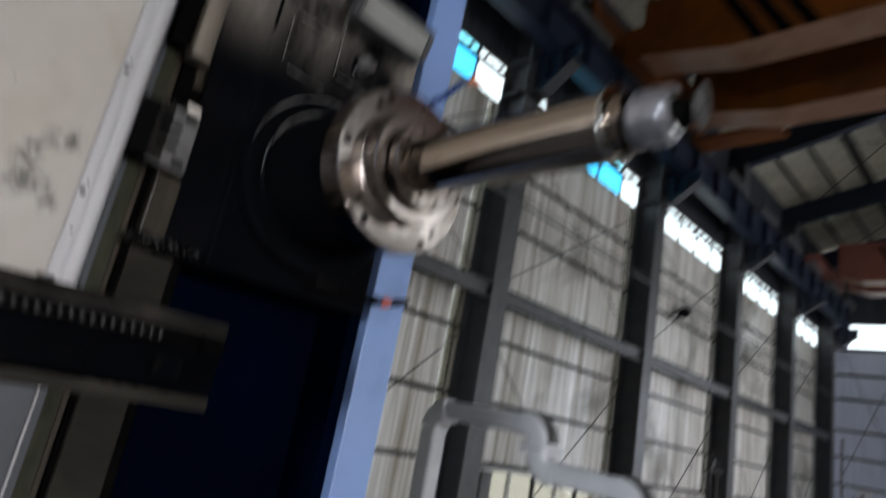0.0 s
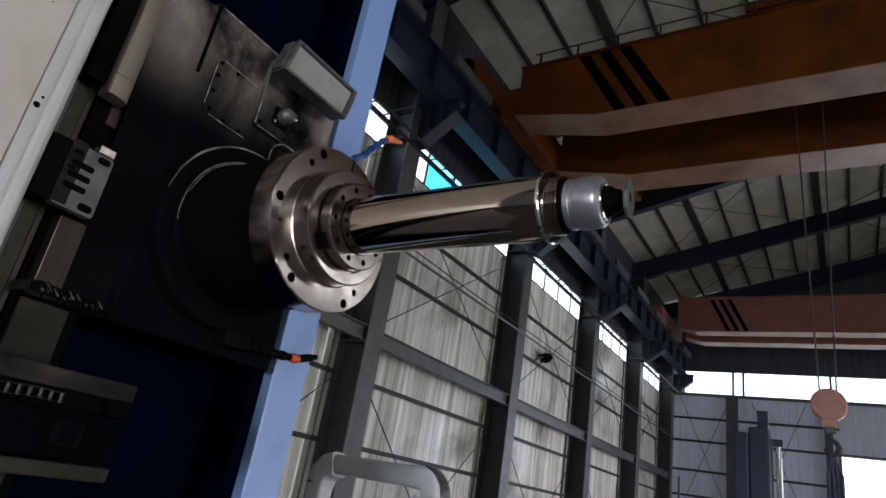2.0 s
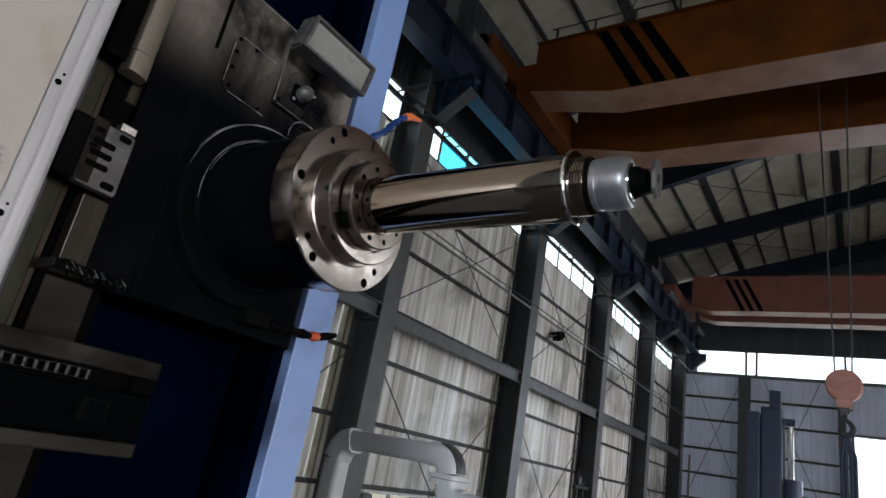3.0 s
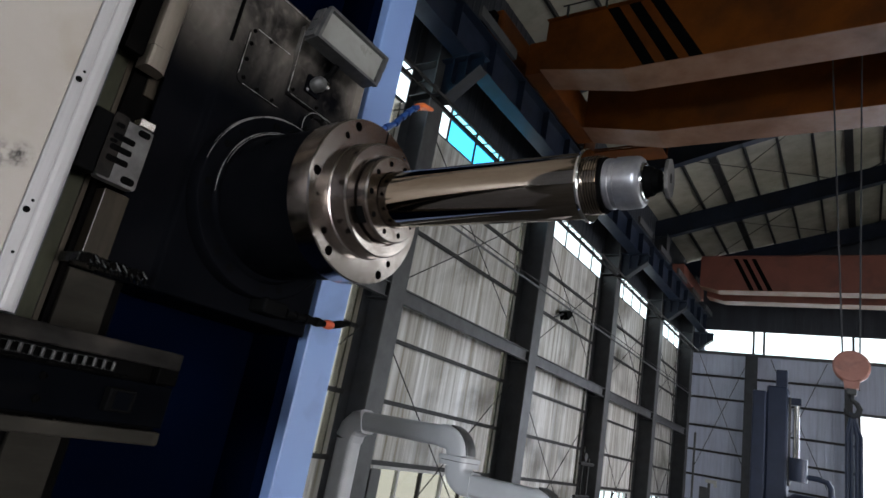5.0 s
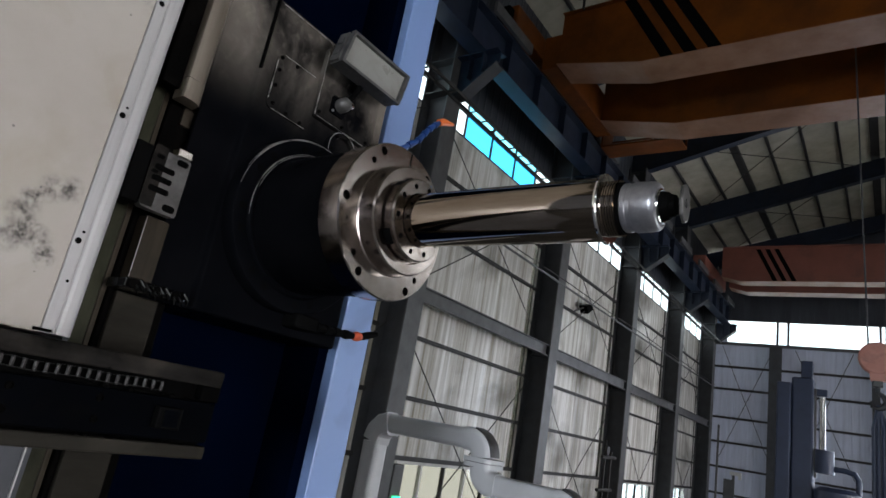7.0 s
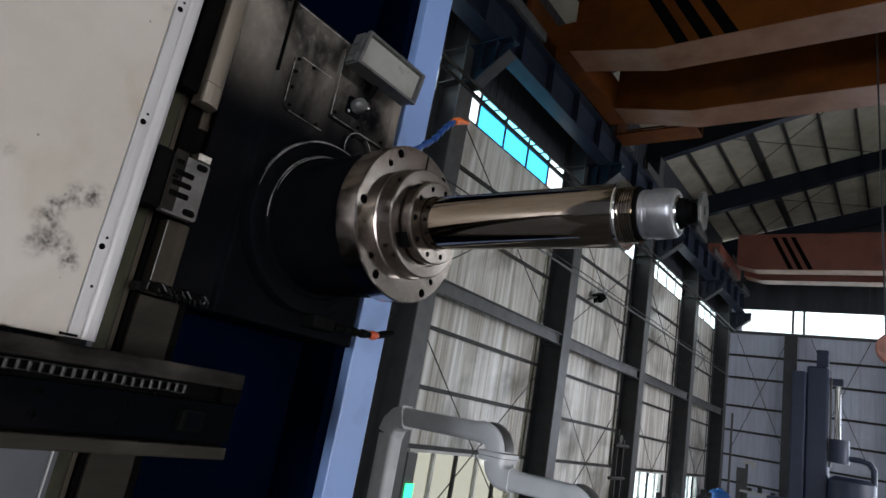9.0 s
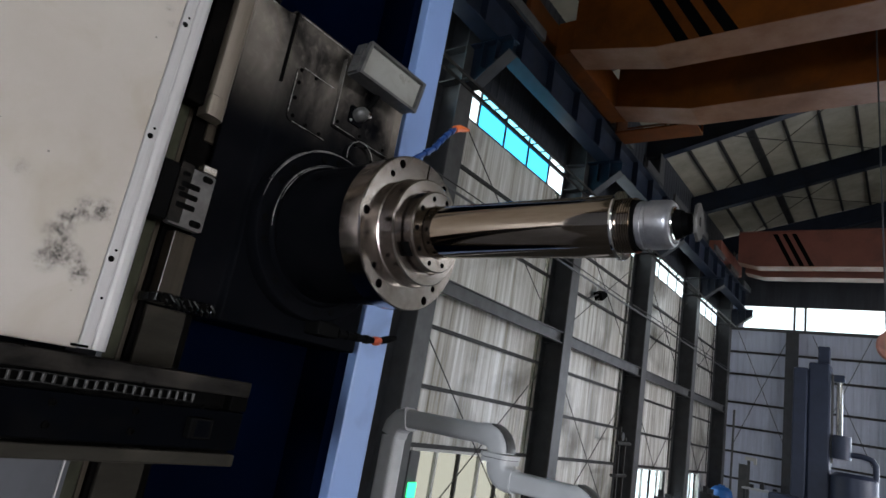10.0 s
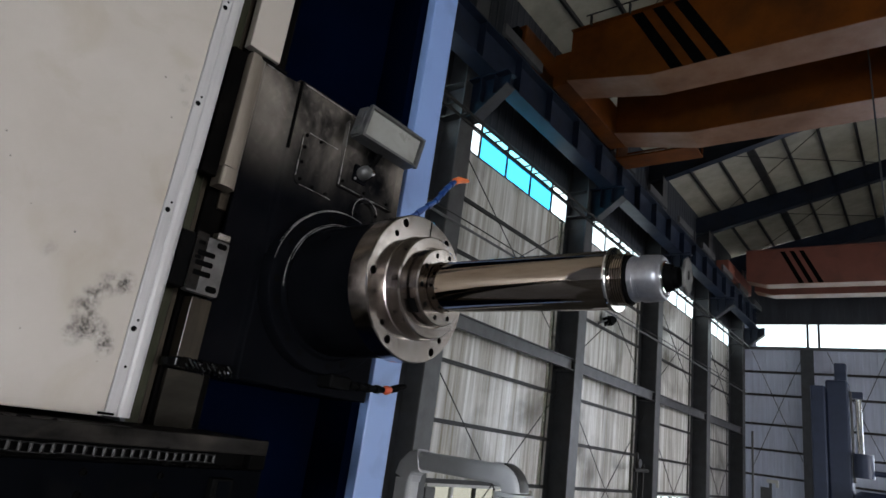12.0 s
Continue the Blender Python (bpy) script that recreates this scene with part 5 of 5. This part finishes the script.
rim = [(HX + 0.0235, 0.982 + 0.0605 * math.cos(radians(t)), 2.556 + 0.0605 * math.sin(radians(t))) for t in np.linspace(20, 200, 30)]
part("rubbed_edge", tube(rim, [0.0004 + 0.0014 * abs(math.sin(0.45 * k) * math.sin(0.11 * k)) for k in range(30)], 6), MAT["edge"], disc, "rubbed bare metal edge")

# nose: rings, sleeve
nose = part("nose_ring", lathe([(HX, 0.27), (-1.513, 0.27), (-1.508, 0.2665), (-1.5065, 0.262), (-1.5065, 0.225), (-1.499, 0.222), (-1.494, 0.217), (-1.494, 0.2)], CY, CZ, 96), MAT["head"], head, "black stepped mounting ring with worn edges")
smooth(nose)
hole_bm = lathe([(0, 0), (0, 0.0115), (0.0008, 0.011), (0.0008, 0)], 0, 0, 16)
hole_me = bpy.data.meshes.new("bolt_hole")
hole_bm.to_mesh(hole_me)
hole_bm.free()
hole_me.materials.append(MAT["dark"])
for k in range(8):
    for a in (radians(45 * k + 140 - 90), radians(45 * k + 155 - 90)):
        piece("bolt_hole", hole_me, nose, (-1.5064, CY + 0.242 * math.cos(a), CZ + 0.242 * math.sin(a)))
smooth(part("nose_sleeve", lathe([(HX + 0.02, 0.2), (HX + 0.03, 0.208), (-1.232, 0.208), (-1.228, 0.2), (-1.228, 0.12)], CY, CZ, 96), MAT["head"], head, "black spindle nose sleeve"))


# rubbed bare edges of the rings, and rubbed paint near the top of the housing
# ring arcs end where the rim highlights end: light put into their shape
for x, r, a0, a1 in ((-1.5085, 0.2675, 75, 172), (-1.499, 0.2225, 85, 190), (-1.4945, 0.2175, 80, 168), (-1.5135, 0.2702, 80, 160)):
    arc = [(x, CY + r * math.cos(radians(t)), CZ + r * math.sin(radians(t))) for t in np.linspace(a0, a1, 40)]
    part("rubbed_edge", tube(arc, [0.0003 + 0.0019 * abs(math.sin(0.21 * k + x * 90) * math.sin(0.0785 * k)) for k in range(40)], 6), MAT["edge"], nose, "rubbed bare metal edge")
for pts, r in (([(-1.556, 0.627, 2.66 + 0.0075 * k) for k in range(32)], 0.0016), ([(-1.5585, 0.64 + 0.0125 * k, 2.9) for k in range(36)], 0.0022), ([(-1.585, 0.5 + 0.01 * k, 2.9) for k in range(12)], 0.0018)):
    part("rubbed_edge", tube(pts, [0.0002 + r * abs(math.sin(0.83 * k) * math.sin(0.29 * k + 1)) for k in range(len(pts))], 6), MAT["edge"], ob, "rubbed bare metal edge")


def drilled_face(bm, x, r0, r1, holes, depth=0.03, seg=96):
    """A flat ring at x, facing +x, with real holes; holes: (angle, pitch radius, hole radius)."""
    n = 24
    span = 2 * math.pi / seg
    taken = set()
    for ang, rp, rh in holes:
        k0 = round((ang - 1.6 * rh / rp) / span)
        k1 = max(k0 + 1, round((ang + 1.6 * rh / rp) / span))
        for k in range(k0, k1):
            taken.add(k % seg)
        a0, a1 = k0 * span, k1 * span
        hy, hz = rp * math.cos(ang), rp * math.sin(ang)
        rim = []
        for a in np.linspace(a0, a1, 9):
            rim.append((r1 * math.cos(a), r1 * math.sin(a)))
        for a in np.linspace(a1, a0, 9):
            rim.append((r0 * math.cos(a), r0 * math.sin(a)))
        for r in np.linspace(r0, r1, 10)[1:-1]:
            rim.append((r * math.cos(a0), r * math.sin(a0)))
            rim.append((r * math.cos(a1), r * math.sin(a1)))
        rim.sort(key=lambda p: math.atan2(p[1] - hz, p[0] - hy))
        outer = [bm.verts.new((x, CY + p[0], CZ + p[1])) for p in rim]
        angs = [math.atan2(p[1] - hz, p[0] - hy) for p in rim]
        edge = [bm.verts.new((x, CY + hy + rh * math.cos(a), CZ + hz + rh * math.sin(a))) for a in angs]
        deep = [bm.verts.new((x - depth, CY + hy + rh * math.cos(a), CZ + hz + rh * math.sin(a))) for a in angs]
        m = len(rim)
        for k in range(m):
            j = (k + 1) % m
            bm.faces.new((outer[k], outer[j], edge[j], edge[k]))
            bm.faces.new((edge[k], edge[j], deep[j], deep[k]))
        bm.faces.new(deep)
    for k in range(seg):
        if k not in taken:
            a, b = k * span, (k + 1) * span
            bm.faces.new([bm.verts.new((x, CY + r * math.cos(t), CZ + r * math.sin(t))) for r, t in ((r0, a), (r1, a), (r1, b), (r0, b))])


FX = -1.153
holes = [(radians(60 * k), 0.197, 0.0125) for k in range(6)] + [(radians(45 + 90 * k), 0.183, 0.0095) for k in range(4)] + [(radians(197), 0.186, 0.005), (radians(17), 0.186, 0.005)]
fb = lathe([(-1.228, 0.15), (-1.228, 0.214), (-1.224, 0.218), (FX - 0.004, 0.218), (FX, 0.2145)], CY, CZ, 96)
drilled_face(fb, FX, 0.152, 0.2145, holes)
bmesh.ops.remove_doubles(fb, verts=fb.verts, dist=0.00002)
flange = part("spindle_flange", fb, MAT["steel"], head, "bright turned steel flange with bolt holes")
smooth(flange, 25)
for ang, rp, rh in holes[:10]:
    if rh > 0.009:
        b = lathe([(FX - 0.0295, 0), (FX - 0.0295, rh * 0.9), (FX - 0.014, rh * 0.9), (FX - 0.013, rh * 0.8), (FX - 0.013, rh * 0.45), (FX - 0.022, rh * 0.45), (FX - 0.022, 0)], CY + rp * math.cos(ang), CZ + rp * math.sin(ang), 12)
        part("socket_bolt", b, MAT["black"], flange)
smooth(part("key_mark", boxes((FX - 0.001, FX + 0.0012, CY + 0.012, CY + 0.016, CZ + 0.15, CZ + 0.213)), MAT["dark"], flange))
step = part("step_ring", lathe([(FX - 0.01, 0.153), (FX + 0.002, 0.1535), (FX + 0.004, 0.150), (FX + 0.008, 0.149), (FX + 0.05, 0.149), (FX + 0.054, 0.145), (FX + 0.054, 0.118), (FX + 0.04, 0.116), (FX + 0.04, 0.10)], CY, CZ, 96), MAT["steel"], head, "stepped bright steel ring")
smooth(step, 25)
collar = part("collar", lathe([(FX + 0.03, 0.112), (FX + 0.084, 0.112), (FX + 0.088, 0.108), (FX + 0.088, 0.0735)], CY, CZ, 72), MAT["steel"], head, "bright steel collar with oily bolts")
smooth(collar, 25)
for k in range(10):
    a = radians(36 * k + 9)
    part("socket_bolt", lathe([(FX + 0.0885, 0), (FX + 0.0885, 0.0075), (FX + 0.0895, 0.0065), (FX + 0.0895, 0)], CY + 0.092 * math.cos(a), CZ + 0.092 * math.sin(a), 10), MAT["dark"], collar)
for k in range(4):
    a0 = radians(90 * k + 30)
    bm = bmesh.new()
    ring = []
    for r, x in ((0.1125, FX + 0.05), (0.1125, FX + 0.075)):
        ring.append([bm.verts.new((x, CY + r * math.cos(a0 + radians(t)), CZ + r * math.sin(a0 + radians(t)))) for t in np.linspace(0, 22, 7)])
    for j in range(6):
        bm.faces.new((ring[0][j], ring[0][j + 1], ring[1][j + 1], ring[1][j]))
    part("key_slot", bm, MAT["black"], collar)
SX = -0.552                       # where the spindle ends and its tool sleeve begins
spindle = part("spindle", lathe([(-1.2, 0.0), (-1.2, 0.071), (SX - 0.002, 0.071), (SX, 0.0705)], CY, CZ, 96), MAT["polished"], head, "long mirror-polished steel spindle")
smooth(spindle)
smooth(part("end_ring", lathe([(SX, 0.06), (SX, 0.0755), (SX + 0.0017, 0.078), (SX + 0.006, 0.078), (SX + 0.0086, 0.0755), (SX + 0.0095, 0.06)], CY, CZ, 80), MAT["chrome"], head, "bright end ring"), 20)
neck = [(SX + 0.0099, 0.05), (SX + 0.0099, 0.061)]
for k in range(5):
    x = SX + 0.0112 + 0.0056 * k
    neck += [(x, 0.0615), (x + 0.0034, 0.0612), (x + 0.004, 0.0592), (x + 0.005, 0.0592)]
neck += [(SX + 0.0396, 0.061), (SX + 0.0396, 0.05)]
smooth(part("grooved_neck", lathe(neck, CY, CZ, 80), MAT["polished"], head, "bright grooved steel neck"), 20)
smooth(part("groove", lathe([(SX + 0.04, 0.05), (SX + 0.04, 0.0565), (SX + 0.046, 0.0565), (SX + 0.046, 0.045)], CY, CZ, 64), MAT["black"], head, "dark oil groove"), 25)
kn = [(0.054, 0.045), (0.054, 0.0525), (0.057, 0.0545), (0.068, 0.0545), (0.07, 0.053), (0.08, 0.053), (0.082, 0.0555), (0.084, 0.056), (0.124, 0.0545), (0.132, 0.0535), (0.138, 0.0495), (0.14, 0.045), (0.139, 0.041), (0.134, 0.039)]
smooth(part("knurled_sleeve", lathe([(SX + 0.86 * x, 0.97 * r) for x, r in kn], CY, CZ, 80), MAT["knurl"], head, "matt grey banded tool sleeve"), 30)
smooth(part("sleeve_lip", lathe([(SX + 0.1148, 0.0388), (SX + 0.1225, 0.0375), (SX + 0.1238, 0.0345), (SX + 0.1221, 0.031)], CY, CZ, 48), MAT["chrome"], head, "bright inner lip"), 40)
smooth(part("tip_cone", lathe([(SX + 0.117, 0.033), (SX + 0.129, 0.031), (SX + 0.1376, 0.029), (SX + 0.1402, 0.025), (SX + 0.1514, 0.022), (SX + 0.1548, 0.016), (SX + 0.1548, 0.0)], CY, CZ, 40), MAT["black"], head, "black stepped tool tip"), 30)
part("pull_rod", tube([(SX + 0.1539, CY, CZ), (SX + 0.1668, CY, CZ)], 0.007, 10), MAT["black"], head)
pb = lathe([(SX + 0.1634, 0.011), (SX + 0.1634, 0.041), (SX + 0.1651, 0.043), (SX + 0.1686, 0.043), (SX + 0.1703, 0.041), (SX + 0.1703, 0.011), (SX + 0.1634, 0.011)], CY, CZ + 0.003, 8)
bmesh.ops.scale(pb, verts=pb.verts, vec=(1, 0.72, 1), space=Matrix.Translation((0, -CY, 0)))
part("end_washer", pb, MAT["wiper"], head, "flat grey washer plate on the spindle end")

# ---- on the head: work light and coolant nozzles ----
light = thing("work_light", (-1.45, 0.93, 2.7), "grey metal LED work light, switched off, on a swivel", "work light")


def tilted(u, v, w):
    """Lamp face coordinates, 0.29 wide and 0.127 high, to the place on the head."""
    o, eu, ev = Vector((-1.42, 0.792, 2.759)), Vector((0.0, 1.0, 0.012)), Vector((0.0, 0.19, 0.98))
    return o + u * eu + v * ev + w * Vector((1, 0, 0))


def lamp_box(bm, u0, u1, v0, v1, w0, w1):
    v = [bm.verts.new(tilted(u, q, w)) for u in (u0, u1) for q in (v0, v1) for w in (w0, w1)]
    for q in ((0, 1, 3, 2), (4, 6, 7, 5), (0, 4, 5, 1), (2, 3, 7, 6), (0, 2, 6, 4), (1, 5, 7, 3)):
        bm.faces.new([v[i] for i in q])
    return bm


body = part("housing", lamp_box(bmesh.new(), 0.004, 0.282, 0.003, 0.125, -0.05, -0.004), MAT["lamp_body"], light)
bm = bmesh.new()
for a in ((0, 0.286, 0, 0.01, -0.004, 0.012), (0, 0.286, 0.119, 0.129, -0.004, 0.012), (0, 0.011, 0.01, 0.119, -0.004, 0.012), (0.273, 0.286, 0.01, 0.119, -0.004, 0.012)):
    lamp_box(bm, *a)
part("bezel", bm, MAT["lamp_body"], light, "grey cast bezel")
part("lens", lamp_box(bmesh.new(), 0.012, 0.272, 0.011, 0.118, -0.0035, -0.001), MAT["lamp_lens"], light, "frosted pale lens")
bm = bmesh.new()
for v0 in (0.03, 0.075):
    lamp_box(bm, 0.2862, 0.296, v0, v0 + 0.028, -0.03, 0.002)
part("side_clip", bm, MAT["lamp_body"], light)
bm = bmesh.new()
lamp_box(bm, -0.006, 0.0038, 0.008, 0.121, -0.046, -0.006)
lamp_box(bm, -0.01, -0.0061, 0.03, 0.055, -0.036, -0.016)
lamp_box(bm, -0.01, -0.0061, 0.075, 0.1, -0.036, -0.016)
part("side_plate", bm, MAT["lamp_body"], light)
part("mount_plate", prism(rounded(0.897, 0.96, 2.66, 2.722, 0.006, 2), "x", HX + 0.0142, HX + 0.022), MAT["head"], light)
part("mount_screw", lathe([(HX + 0.0221, 0), (HX + 0.0221, 0.005), (HX + 0.025, 0.004), (HX + 0.025, 0)], 0.905, 2.668, 10), MAT["edge"], light)
smooth(part("knuckle", tube([(-1.534, 0.93, 2.694), (-1.515, 0.93, 2.697), (-1.5, 0.93, 2.7), (-1.49, 0.93, 2.701)], [0.023, 0.025, 0.022, 0.012], 18), MAT["wiper"], light, "dark cast swivel knuckle"))
smooth(part("swivel", tube([(-1.51, 0.934, 2.706), (-1.48, 0.938, 2.735), (-1.465, 0.94, 2.765)], [0.01, 0.009, 0.01], 12), MAT["black"], light))
smooth(part("knob", tube([(-1.508, 0.93, 2.7), (-1.508, 0.955, 2.704), (-1.508, 0.962, 2.705)], [0.016, 0.016, 0.011], 14), MAT["steel"], light, "worn bright swivel knob"))

upper = thing("coolant_nozzle", (-1.42, 1.06, 2.5), "blue jointed coolant hose with an orange nozzle", "coolant nozzle", "coolant nozzles")
path = [Vector(p) for p in ((-1.46, 1.06, 2.47), (-1.43, 1.052, 2.515), (-1.40, 1.058, 2.55), (-1.375, 1.083, 2.585), (-1.36, 1.112, 2.62), (-1.35, 1.142, 2.65), (-1.35, 1.165, 2.684), (-1.35, 1.188, 2.716), (-1.35, 1.212, 2.745), (-1.35, 1.238, 2.77))]
for a, b in zip(path, path[1:]):
    smooth(part("hose_link", tube([a, a.lerp(b, 0.3), a.lerp(b, 0.6), b], [0.0118, 0.0122, 0.0098, 0.008], 14), MAT["hose_blue"], upper))
smooth(part("nozzle", tube([(-1.35, 1.236, 2.769), (-1.35, 1.26, 2.785), (-1.35, 1.316, 2.804)], [0.0135, 0.0135, 0.006], 14), MAT["orange"], upper, "orange nozzle tip"))
part("valve", boxes((-1.5, -1.44, 1.03, 1.09, 2.44, 2.48), bevel=0.006), MAT["hose_blue"], upper)

low = thing("coolant_nozzle", (-1.5, 1.0, 1.93), "black jointed coolant hose with an orange joint below the head", "coolant nozzle", "coolant nozzles")
part("block", boxes((-1.56, -1.49, 0.93, 1.02, 1.945, 1.99), bevel=0.008), MAT["black"], low)
path = [Vector(p) for p in ((-1.5, 1.02, 1.966), (-1.5, 1.06, 1.966), (-1.5, 1.10, 1.968), (-1.5, 1.145, 1.97), (-1.5, 1.19, 1.973))]
for a, b in zip(path, path[1:]):
    smooth(part("hose_link", tube([a, a.lerp(b, 0.3), a.lerp(b, 0.6), b], [0.0145, 0.015, 0.012, 0.0095], 14), MAT["black"], low))
smooth(part("joint", tube([(-1.5, 1.188, 1.973), (-1.5, 1.2, 1.974), (-1.5, 1.214, 1.976), (-1.5, 1.225, 1.978)], [0.012, 0.016, 0.015, 0.011], 14), MAT["red_joint"], low, "red-orange joint"))
smooth(part("nozzle", tube([(-1.5, 1.224, 1.978), (-1.5, 1.26, 1.99), (-1.5, 1.30, 2.003)], [0.012, 0.013, 0.008], 14), MAT["black"], low))
